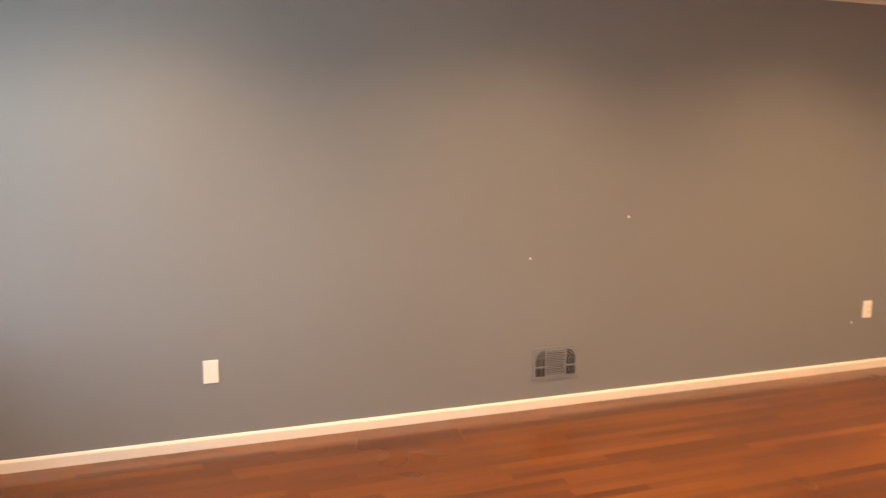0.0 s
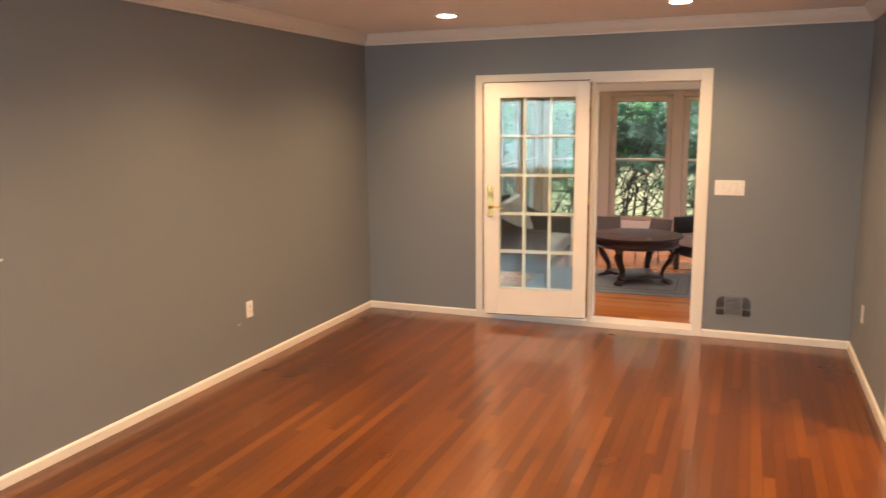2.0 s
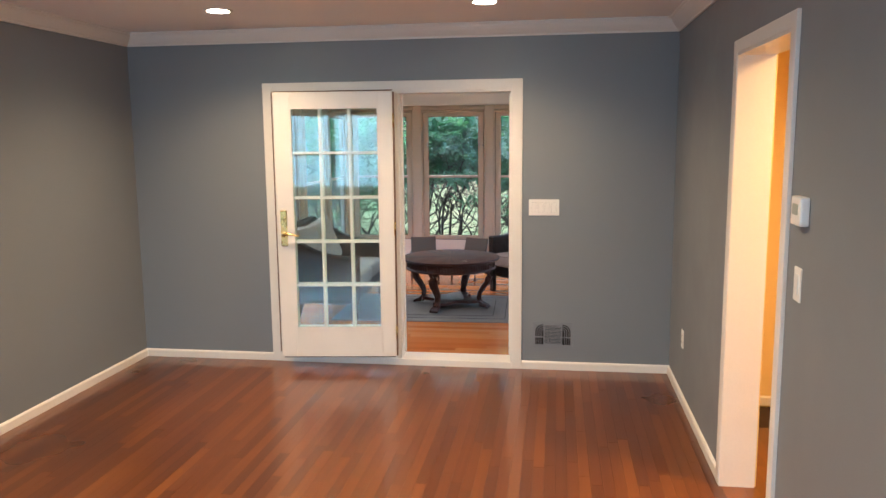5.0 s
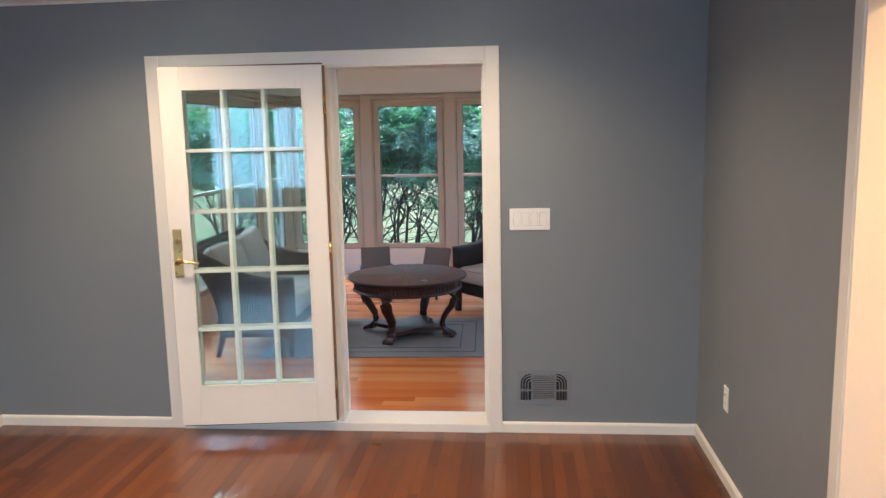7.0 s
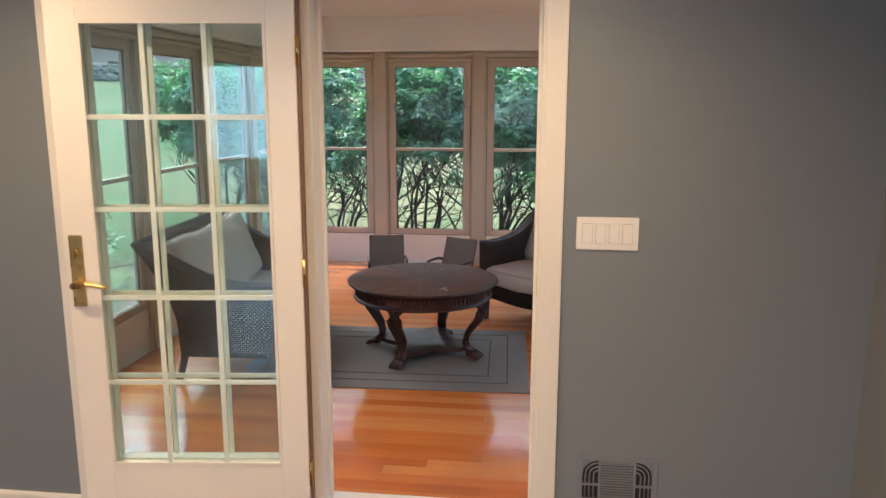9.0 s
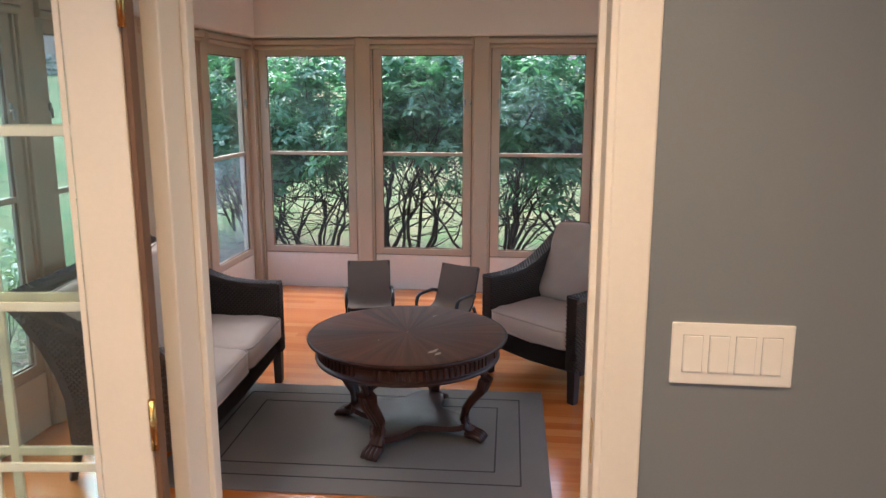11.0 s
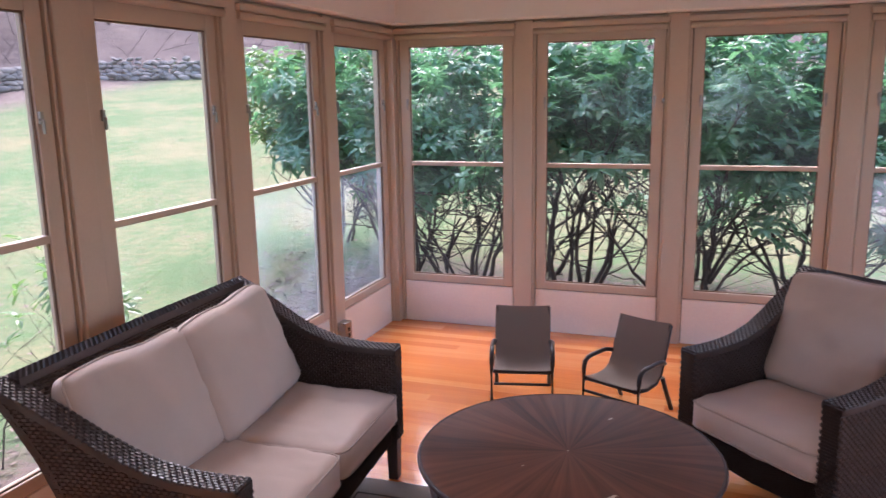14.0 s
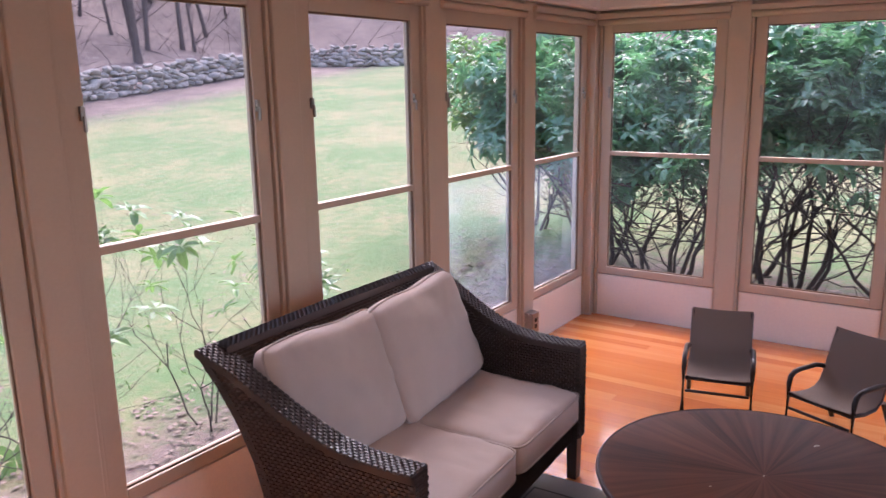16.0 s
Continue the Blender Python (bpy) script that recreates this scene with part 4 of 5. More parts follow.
# ---- sunroom furniture ----
def weave(bm, rows_a, rows_b, cw=0.024, ch=0.0125, lift=0.0075, out=1.0):
    """Woven strands over the ruled surface between two lines of points: raised pillows in running bond."""
    A, B = [Vector(p) for p in rows_a], [Vector(p) for p in rows_b]

    def along(line):
        d = [0.0]
        for p, q in zip(line, line[1:]):
            d.append(d[-1] + (q - p).length)
        return d

    da, db = along(A), along(B)

    def at(line, d, s):
        s = min(max(s, 0.0), 1.0) * d[-1]
        for i in range(len(d) - 1):
            if s <= d[i + 1] + 1e-9:
                f = (s - d[i]) / max(d[i + 1] - d[i], 1e-9)
                return line[i].lerp(line[i + 1], f)
        return line[-1]

    def P(u, v):
        return at(A, da, u).lerp(at(B, db, u), v)

    length = max(da[-1], db[-1])
    width = max((A[i] - B[min(i, len(B) - 1)]).length for i in range(len(A)))
    nu, nv = max(1, round(length / cw)), max(1, round(width / ch))
    for j in range(nv):
        shift = 0.5 if j % 2 else 0.0
        v0, v1 = j / nv, (j + 1) / nv
        for i in range(nu + (1 if shift else 0)):
            u0, u1 = max(0, (i - shift) / nu), min(1, (i + 1 - shift) / nu)
            if u1 - u0 < 1e-4:
                continue
            c = [P(u0, v0), P(u1, v0), P(u1, v1), P(u0, v1)]
            n = (c[2] - c[0]).cross(c[3] - c[1])
            if n.length < 1e-10:
                continue
            n = n.normalized() * lift * out
            du, dv = 0.22 * (u1 - u0), 0.18 * (v1 - v0)
            q = [P(u0 + du, v0 + dv) + n, P(u1 - du, v0 + dv) + n, P(u1 - du, v1 - dv) + n, P(u0 + du, v1 - dv) + n]
            a = [bm.verts.new(p) for p in c]
            b = [bm.verts.new(p) for p in q]
            bm.faces.new(b)
            for k in range(4):
                bm.faces.new((a[k], a[(k + 1) % 4], b[(k + 1) % 4], b[k]))


def weave_flat(bm, place, s0, s1, t0, t1, inside, out, cw=0.026, ch=0.0125, lift=0.0072):
    """Woven strands on a flat panel: level courses in running bond, only where inside(s, t) holds."""
    nt, ns = int((t1 - t0) / ch), int((s1 - s0) / cw) + 1
    for j in range(nt):
        ta, tb = t0 + j * ch, t0 + (j + 1) * ch
        for i in range(ns):
            sa = s0 + (i - (0.5 if j % 2 else 0.0)) * cw
            sb = sa + cw
            if not inside((sa + sb) / 2, (ta + tb) / 2):
                continue
            c = [place(sa, ta), place(sb, ta), place(sb, tb), place(sa, tb)]
            ds, dt = 0.20 * cw, 0.14 * ch
            q = [place(sa + ds, ta + dt) + out * lift, place(sb - ds, ta + dt) + out * lift, place(sb - ds, tb - dt) + out * lift, place(sa + ds, tb - dt) + out * lift]
            a = [bm.verts.new(p) for p in c]
            b = [bm.verts.new(p) for p in q]
            bm.faces.new(b)
            for k in range(4):
                bm.faces.new((a[k], a[(k + 1) % 4], b[(k + 1) % 4], b[k]))


def soft(bm, w, d, h, crown=0.03, n=12, sag=0.0, seed=0, power=6.0, edge=0.72):
    """A stuffed cushion with rounded corners and a crowned top and bottom, centred, d along y."""
    rng = random.Random(seed)
    ph = [rng.uniform(0, 6.28) for _ in range(4)]

    def plan(u, v):
        r = (abs(u) ** power + abs(v) ** power) ** (1 / power)
        m = max(abs(u), abs(v))
        k = m / r if r > 1e-9 else 1.0
        return u * k * w / 2, v * k * d / 2

    grid = {}
    for s in (1, -1):
        for i in range(n + 1):
            for j in range(n + 1):
                u, v = 2 * i / n - 1, 2 * j / n - 1
                x, y = plan(u, v)
                rim = max(abs(u), abs(v))
                fall = math.sqrt(max(0.0, 1 - max(0.0, (rim - 0.86) / 0.14) ** 2.6))
                z = h / 2 * (edge + (1 - edge) * fall) + crown * (1 - u * u) * (1 - v * v)
                z += 0.006 * math.sin(3.1 * u + ph[0]) * math.sin(2.7 * v + ph[1]) * fall
                z += 0.010 * noise.noise(Vector((2.6 * u + 9 * s + ph[2], 2.2 * v + ph[3], seed))) * fall + 0.005 * noise.noise(Vector((7.5 * u, 5.5 * v + ph[0], seed + 3))) * fall
                if s > 0:
                    z -= sag * (1 - u * u) * (1 - v * v)
                grid[s, i, j] = bm.verts.new((x, y, s * z))
        for i in range(n):
            for j in range(n):
                q = (grid[s, i, j], grid[s, i + 1, j], grid[s, i + 1, j + 1], grid[s, i, j + 1])
                bm.faces.new(q if s > 0 else q[::-1]).smooth = True
    rim = [(i, 0) for i in range(n)] + [(n, j) for j in range(n)] + [(n - i, n) for i in range(n)] + [(0, n - j) for j in range(n)]
    for k in range(len(rim)):
        a, b = rim[k], rim[(k + 1) % len(rim)]
        bm.faces.new((grid[1, *a], grid[1, *b], grid[-1, *b], grid[-1, *a])).smooth = True
    return rim


def piping_loop(w, d, z, power=6.0, n=64):
    pts = []
    for k in range(n + 1):
        a = math.tau * k / n
        u, v = math.cos(a), math.sin(a)
        r = (abs(u) ** power + abs(v) ** power) ** (1 / power)
        pts.append((u / r * w / 2, v / r * d / 2, z))
    return pts


def wicker_seat(name, m, W, seats, label, category):
    """A wicker seat with swept arms; local x across, y from front to back, z up."""
    s = thing(name, m, label, category)
    D, T, arm, high = 0.80, 0.070, 0.622, 0.880
    prof = [(0.0, arm), (0.10, arm - 0.003), (0.20, arm + 0.000), (0.30, arm + 0.014), (0.40, arm + 0.045), (0.50, arm + 0.092), (0.60, arm + 0.148), (0.70, arm + 0.205), (D + 0.02, high)]

    def rear(z):
        """How far back the seat reaches at a height: upright low down, swept back above."""
        return 0.560 + 0.03 * (z - 0.195) + 0.240 * max(0.0, (z - 0.36) / (high - 0.36)) ** 1.7

    for side in (-1, 1):
        def X(y, z, inset=0.0):
            flare = 0.045 * (max(0.0, y - 0.35) / 0.45) ** 1.5
            return side * (W / 2 + flare - inset)

        def top_at(y):
            for (y0, z0), (y1, z1) in zip(prof, prof[1:]):
                if y <= y1:
                    return z0 + (z1 - z0) * (y - y0) / (y1 - y0)
            return prof[-1][1]

        def within(low):
            return lambda y, z: 0.0 <= y and low < z < top_at(y) - 0.021 and y < rear(z)

        bm = bmesh.new()
        weave_flat(bm, lambda y, z: Vector((X(y, z), y, z)), 0.0, D + 0.02, 0.195, high, within(0.195), Vector((side, 0, 0)))
        weave_flat(bm, lambda y, z: Vector((X(y, z, T), y, z)), 0.0, D + 0.02, 0.27, high, within(0.27), Vector((-side, 0, 0)))
        part("arm_panel", bm, M_WICKER, s, "woven dark wicker arm")
        bm = bmesh.new()
        cap_o = [(X(y, z, -0.010), y - 0.004, z) for y, z in prof]
        cap_i = [(X(y, z, T + 0.010), y - 0.004, z) for y, z in prof]
        weave(bm, cap_o, cap_i, cw=0.024, ch=0.013, out=side)
        for (y0, z0), (y1, z1) in zip(prof, prof[1:]):
            for ins in (-0.010, T + 0.010):
                a = [(X(y0, z0, ins), y0 - 0.004, z0), (X(y1, z1, ins), y1 - 0.004, z1), (X(y1, z1, ins), y1 - 0.004, z1 - 0.022), (X(y0, z0, ins), y0 - 0.004, z0 - 0.022)]
                bm.faces.new([bm.verts.new(p) for p in a])
        part("arm_cap", bm, M_WICKER, s, "woven arm top")
        # front post with its tapered foot
        x0, x1 = sorted((X(0, 0, -0.002), X(0, 0, T + 0.002)))
        bm = bmesh.new()
        vs = box(bm, x0, x1, -0.010, 0.056, 0.0, arm - 0.003, bevel=0.004)
        for v in vs:
            if v.co.z < 0.1:
                v.co.x = (x0 + x1) / 2 + (v.co.x - (x0 + x1) / 2) * 0.66
                v.co.y = 0.023 + (v.co.y - 0.023) * 0.66
        part("front_leg", bm, M_FRAME, s)
        bm = bmesh.new()
        weave(bm, [(x0 + 0.004, -0.0105, arm - 0.01), (x1 - 0.004, -0.0105, arm - 0.01)], [(x0 + 0.004, -0.0105, 0.20), (x1 - 0.004, -0.0105, 0.20)], cw=0.022, out=1.0)
        part("post_weave", bm, M_WICKER, s)
        # splayed rear leg and side stretcher
        xm = side * (W / 2 - T / 2)
        bm = bmesh.new()
        tube(bm, [(xm, 0.560, 0.30), (xm, 0.560, 0.20), (xm, 0.615, 0.0)], [0.028, 0.028, 0.020], 4)
        part("rear_leg", bm, M_FRAME, s)
        part("side_rail", boxes((xm - T / 2 - 0.003, xm + T / 2 + 0.003, 0.04, 0.580, 0.168, 0.200), bevel=0.004), M_FRAME, s)
        bm = bmesh.new()
        ends = []
        for z in (0.20, 0.40, 0.52, 0.64, 0.76, high - 0.012):
            y = rear(z) - 0.016
            ends.append([bm.verts.new((X(y, z, q), y + p, z)) for q, p in ((-0.006, -0.010), (T + 0.006, -0.010), (T + 0.006, 0.030), (-0.006, 0.030))])
        for a, b in zip(ends, ends[1:]):
            for k in range(4):
                bm.faces.new((a[k], a[(k + 1) % 4], b[(k + 1) % 4], b[k]))
        bm.faces.new(ends[0][::-1])
        bm.faces.new(ends[-1])
        part("back_post", bm, M_FRAME, s)
    hw = W / 2 - T + 0.004
    flare = 0.045
    bm = bmesh.new()
    rise = high - 0.012 - 0.195

    def behind(x, t):
        return Vector((x * (1 + flare / hw * t), rear(0.195 + rise * t) + 0.006, 0.195 + rise * t))

    def before(x, t):
        return Vector((x * (1 + flare / hw * t), rear(0.290 + (rise - 0.095) * t) - 0.045, 0.290 + (rise - 0.095) * t))

    step = 0.0125 / rise
    weave_flat(bm, behind, -hw, hw, 0.0, 1.0, lambda s_, t_: abs(s_) < hw, Vector((0, 1, 0.2)), ch=step)
    weave_flat(bm, before, -hw, hw, 0.0, 1.0, lambda s_, t_: abs(s_) < hw, Vector((0, -1, 0.2)), ch=step)
    part("back_panel", bm, M_WICKER, s, "woven wicker back")
    bm = bmesh.new()
    weave(bm, [(-hw - flare, D + 0.020, high), (0, D + 0.020, high + 0.006), (hw + flare, D + 0.020, high)], [(-hw - flare, D - 0.052, high), (0, D - 0.052, high + 0.006), (hw + flare, D - 0.052, high)], out=1.0)
    for yy in (D + 0.020, D - 0.052):
        bm.faces.new([bm.verts.new(p) for p in ((-hw - flare, yy, high), (0, yy, high + 0.006), (hw + flare, yy, high), (hw + flare, yy, high - 0.024), (-hw - flare, yy, high - 0.024))])
    part("back_cap", bm, M_WICKER, s, "woven back rail")
    bm = bmesh.new()
    weave(bm, [(-hw, 0.022, 0.300), (hw, 0.022, 0.300)], [(-hw, 0.022, 0.180), (0, 0.022, 0.165), (hw, 0.022, 0.180)], out=1.0)
    part("apron", bm, M_WICKER, s, "woven front apron")
    part("seat_deck", boxes((-hw, hw, 0.03, 0.57, 0.262, 0.290)), M_FRAME, s)
    cw_ = 2 * hw / seats
    for k in range(seats):
        cx = -hw + cw_ * (k + 0.5)
        w_, d_, h_ = cw_ - 0.002, 0.612, 0.138
        bm = bmesh.new()
        soft(bm, w_, d_, h_, crown=0.014, n=24, sag=0.012, seed=k + seats, power=14)
        bmesh.ops.transform(bm, matrix=pose(cx, 0.282, 0.3645), verts=bm.verts)
        cu = part("seat_cushion", bm, M_CUSHION, s, "taupe canvas seat cushion")
        bm = bmesh.new()
        for zz in (0.052, -0.050):
            tube(bm, [(x + cx, y + 0.282, 0.3645 + zz) for x, y, _ in piping_loop(w_ - 0.002, d_ - 0.002, 0, 14, 96)], 0.0050, 6, cap=False)
        part("piping", bm, M_PIPING, cu, "sewn piping")
        if seats > 1:
            pw, ph_, pt = (cw_ - 0.025, 0.475, 0.12) if k == 0 else (cw_ + 0.045, 0.485, 0.12)
            lean = pose(cx - (0.022, 0.052)[k], (0.568, 0.545)[k], (0.645, 0.655)[k], 90 - 21, (1.0, -2.5)[k], (-2.0, 3.0)[k])
        else:
            pw, ph_, pt = 0.545, 0.515, 0.13
            lean = pose(cx - 0.060, 0.578, 0.660, 90 - 24, -2.0, 2.0)
        bm = bmesh.new()
        soft(bm, pw, ph_, pt, crown=0.040, n=24, seed=5 + k, power=18, edge=0.30)
        for v in bm.verts:
            f = 0.5 + v.co.y / ph_
            v.co.y -= 0.012 * math.sin(v.co.x * 17 + k) * max(0.0, f - 0.6)
        bmesh.ops.transform(bm, matrix=lean, verts=bm.verts)
        cu = part("back_cushion", bm, M_CUSHION, s, "plump taupe back cushion")
        bm = bmesh.new()
        tube(bm, [lean @ Vector((x, y - 0.012 * math.sin(x * 17 + k) * max(0.0, y / ph_ - 0.1), 0.022)) for x, y, _ in piping_loop(pw, ph_, 0, 18, 96)], 0.0045, 6, cap=False)
        part("piping", bm, M_PIPING, cu, "sewn piping")
    return s


def facing(x, y, z, heading):
    """A pose whose local -y (the front) points along the heading, in degrees from +x."""
    return pose(x, y, z, 0, 0, heading + 90)


# front middle of each seat lies at the pose's origin
wicker_seat("loveseat", pose(10.068, 2.845, SZ, 0, 0, 2.7), 1.330, 2, "dark wicker loveseat with taupe cushions by the windows", "loveseat")
wicker_seat("armchair", pose(10.785, 1.405, SZ, 0, 0, 47.7 - 180), 0.745, 1, "dark wicker armchair with taupe cushions", "armchair")


def round_table():
    t = thing("coffee_table", pose(10.125, 2.005, SZ + 0.009, 0, 0, 0), "round dark carved wooden table with worn top", "table")
    bm = bmesh.new()
    lathe(bm, [(0.470, 0.496), (0.496, 0.498), (0.505, 0.505), (0.508, 0.513), (0.503, 0.520), (0.497, 0.5215), (0.4965, 0.5205)], 72)
    part("rim", bm, M_MAHOG, t, "rounded dark rim")
    bm = bmesh.new()
    lathe(bm, [(0.490, 0.508), (0.4958, 0.5198), (0.4945, 0.5207), (0.4935, 0.5209), (0.47, 0.5212)], 72)
    part("tabletop", bm, M_TABLE, t, "worn sunburst veneer top")
    bm = bmesh.new()
    lathe(bm, [(0.448, 0.400), (0.466, 0.404), (0.470, 0.414), (0.458, 0.420), (0.452, 0.424), (0.452, 0.480), (0.468, 0.486), (0.474, 0.497), (0.44, 0.497)], 72)
    part("apron", bm, M_MAHOG, t, "carved apron")
    flute = mesh_of("flute", boxes((0.450, 0.460, -0.0085, 0.0085, 0.428, 0.477), bevel=0.0035), M_MAHOG)
    for k in range(96):
        if (k % 24) in (11, 12, 13):
            continue
        f = new("flute", flute)
        f.parent, f.rotation_euler = t, (0, 0, math.tau * k / 96 + 0.49)
    for k in range(4):
        a = 73 + 90 * k
        turn = pose(0, 0, 0, 0, 0, a)
        bm = bmesh.new()
        pts = [(0.395, 0, 0.425), (0.418, 0, 0.385), (0.428, 0, 0.335), (0.410, 0, 0.280), (0.365, 0, 0.225), (0.328, 0, 0.170), (0.315, 0, 0.115), (0.330, 0, 0.070), (0.362, 0, 0.050)]
        rad = [0.044, 0.050, 0.048, 0.042, 0.037, 0.033, 0.030, 0.030, 0.030]
        for off in (-0.022, 0, 0.022):
            tube(bm, [(x, off * (0.6 + 0.4 * r / 0.05), z) for (x, _, z), r in zip(pts, rad)], [r * 0.62 for r in rad], 10)
        bmesh.ops.transform(bm, matrix=turn, verts=bm.verts)
        leg = part("leg", bm, M_MAHOG, t, "scrolled reeded leg")
        bm = bmesh.new()
        for off in (-0.030, -0.010, 0.010, 0.030):
            tube(bm, [(0.335, off * 0.7, 0.040), (0.372, off, 0.040), (0.405, off * 1.1, 0.030), (0.425, off * 1.15, 0.014)], [0.022, 0.020, 0.017, 0.011], 8)
        bmesh.ops.transform(bm, matrix=turn, verts=bm.verts)
        part("paw_foot", bm, M_MAHOG, leg, "carved paw foot")
    # lower platform with concave sides
    bm = bmesh.new()
    lower, upper = [], []
    for k in range(64):
        a = math.tau * k / 64
        r = 0.185 + 0.150 * abs(math.cos(2 * (a - radians(73)))) ** 2.2
        lower.append(bm.verts.new((r * math.cos(a), r * math.sin(a), 0.060)))
        upper.append(bm.verts.new((r * 0.985 * math.cos(a), r * 0.985 * math.sin(a), 0.088)))
    for k in range(64):
        bm.faces.new((lower[k], lower[(k + 1) % 64], upper[(k + 1) % 64], upper[k]))
    bm.faces.new(upper)
    bm.faces.new(lower[::-1])
    part("platform", bm, M_MAHOG, t, "concave lower platform")
    rng = random.Random(4)
    for x, y, sx_, sy_ in ((-0.28, -0.17, 0.052, 0.016), (-0.315, -0.195, 0.024, 0.014), (-0.15, 0.12, 0.005, 0.003), (0.30, -0.10, 0.012, 0.006), (0.0, 0.0, 0.006, 0.004)):
        bm = bmesh.new()
        ring = [bm.verts.new((x + sx_ * math.cos(q) * rng.uniform(0.5, 1.2), y + sy_ * math.sin(q) * rng.uniform(0.5, 1.2) - 0.4 * sx_ * math.cos(q), 0.5222)) for q in (math.tau * j / 11 for j in range(11))]
        bm.faces.new(ring)
        part("chip", bm, M_CHIP, t, "pale chip in the varnish")


round_table()

rug = thing("rug", pose(10.045, 2.20, SZ, 0, 0, 2.0), "flat grey-brown rug with a sunk border line", "rug")
RW, RL = 1.25, 1.82
part("rug_body", boxes((-RW / 2, RW / 2, -RL / 2, RL / 2, 0.0, 0.008), bevel=0.003), M_RUG, rug)
for q in (0.13, 0.25):
    a, b = RW / 2 - q, RL / 2 - q
    part("border_line", boxes((-a, a, -b, -b + 0.008, 0.0075, 0.0095), (-a, a, b - 0.008, b, 0.0075, 0.0095), (-a, -a + 0.008, -b + 0.008, b - 0.008, 0.0075, 0.0095), (a - 0.008, a, -b + 0.008, b - 0.008, 0.0075, 0.0095)), M_RUG_LINE, rug)


def kid_chair(m, label):
    """A small sling patio chair; the front looks along local -y."""
    c = thing("child_chair", m, label, "chair", "small chairs by the windows")
    for s in (-1, 1):
        x = s * 0.160
        bm = bmesh.new()
        tube(bm, [(x * 1.04, -0.165, 0.0), (x * 1.04, -0.160, 0.262), (x * 1.04, -0.150, 0.292), (x * 1.04, -0.125, 0.309), (x * 1.04, -0.09, 0.314), (x * 1.04, 0.04, 0.312), (x * 1.02, 0.09, 0.300), (x * 0.96, 0.118, 0.285)], 0.0125, 8)
        part("arm", bm, M_TUBE, c)
        bm = bmesh.new()
        tube(bm, [(x * 0.98, 0.205, 0.0), (x * 0.96, 0.10, 0.21)], 0.0125, 8)
        part("rear_leg", bm, M_TUBE, c)
        bm = bmesh.new()
        tube(bm, [(x * 0.92, -0.165, 0.205), (x * 0.92, -0.05, 0.185), (x * 0.92, 0.04, 0.190), (x * 0.92, 0.085, 0.225), (x * 0.92, 0.125, 0.315), (x * 0.92, 0.180, 0.480)], 0.0125, 8)
        part("side_tube", bm, M_TUBE, c)
    bm = bmesh.new()
    tube(bm, [(-0.155, -0.165, 0.135), (0.155, -0.165, 0.135)], 0.008, 8)
    tube(bm, [(-0.147, -0.160, 0.202), (0.147, -0.160, 0.202)], 0.009, 8)
    part("cross_bar", bm, M_TUBE, c)
    bm = bmesh.new()
    line = [(y - 0.008, z + 0.009) for y, z in ((-0.168, 0.214), (-0.11, 0.200), (-0.05, 0.193), (0.0, 0.193), (0.04, 0.199), (0.075, 0.222), (0.10, 0.27), (0.135, 0.36), (0.181, 0.484))]
    w = 0.156
    for sgn in (1, -1):
        rows = [[bm.verts.new((x, y + (0.0 if sgn > 0 else 0.004), z - (0.0 if sgn > 0 else 0.005) - 0.006 * (1 - (x / w) ** 2))) for x in (-w, -w / 2, 0, w / 2, w)] for y, z in line]
        for a, b in zip(rows, rows[1:]):
            for k in range(4):
                bm.faces.new((a[k], a[k + 1], b[k + 1], b[k])).smooth = True
    part("sling", bm, M_SLING, c, "brown mesh sling")


kid_chair(facing(11.80, 2.575, SZ, 193), "small brown mesh patio chair by the windows")
kid_chair(facing(11.74, 1.985, SZ, 155), "small brown mesh patio chair turned towards the table")

# ---- outdoors ----
def terrain(x, y):
    """Ground height: a bed by the house, a lawn that climbs to the stone wall, a wooded hill behind."""
    rx, ry = max(0.0, x - 13.5), max(0.0, y - 4.0)
    z = -0.36 + 0.122 * min(rx, 26) + 0.062 * min(ry, 15.5)
    beyond = max(0.0, y - 19.4) + max(0.0, (x - 27.0) * 0.88 + (y - 19.0) * 0.47) * 0.9
    z += 0.34 * min(beyond, 60)
    z += 0.05 * noise.noise(Vector((x * 0.25, y * 0.25, 0))) * min(1.0, (rx + ry) / 3)
    if x < 7 and y < 0:
        z = -0.36
    return z


def litter_at(x, y):
    near = 0.0
    if x < 16.0 and y < 6.6:
        dx, dy = max(0, x - SX1), max(0, y - SY1)
        near = 1.0 - min(1.0, math.hypot(dx / 3.8, dy / 2.3)) if x > 4 else 0.0
    if y < SY0:
        near = max(near, 1.0 - min(1.0, (SY0 - y) / 2.0))
    far = max(max(0.0, y - 15.2) / 4.6, max(0.0, (x - 24.6) * 0.88 + (y - 19.0) * 0.47) / 4.6)
    return max(near * 1.15, min(1.0, far))


def axis(lo, hi, fine_lo, fine_hi, step, wide):
    vals, v = [], fine_lo
    while v < fine_hi:
        vals.append(v)
        v += step
    v = fine_hi
    while v < hi:
        vals.append(v)
        v += wide
        wide *= 1.25
    vals.append(hi)
    v, w = fine_lo, step
    left = []
    while v > lo:
        w *= 1.4
        v -= w
        left.append(max(v, lo))
    return left[::-1] + vals


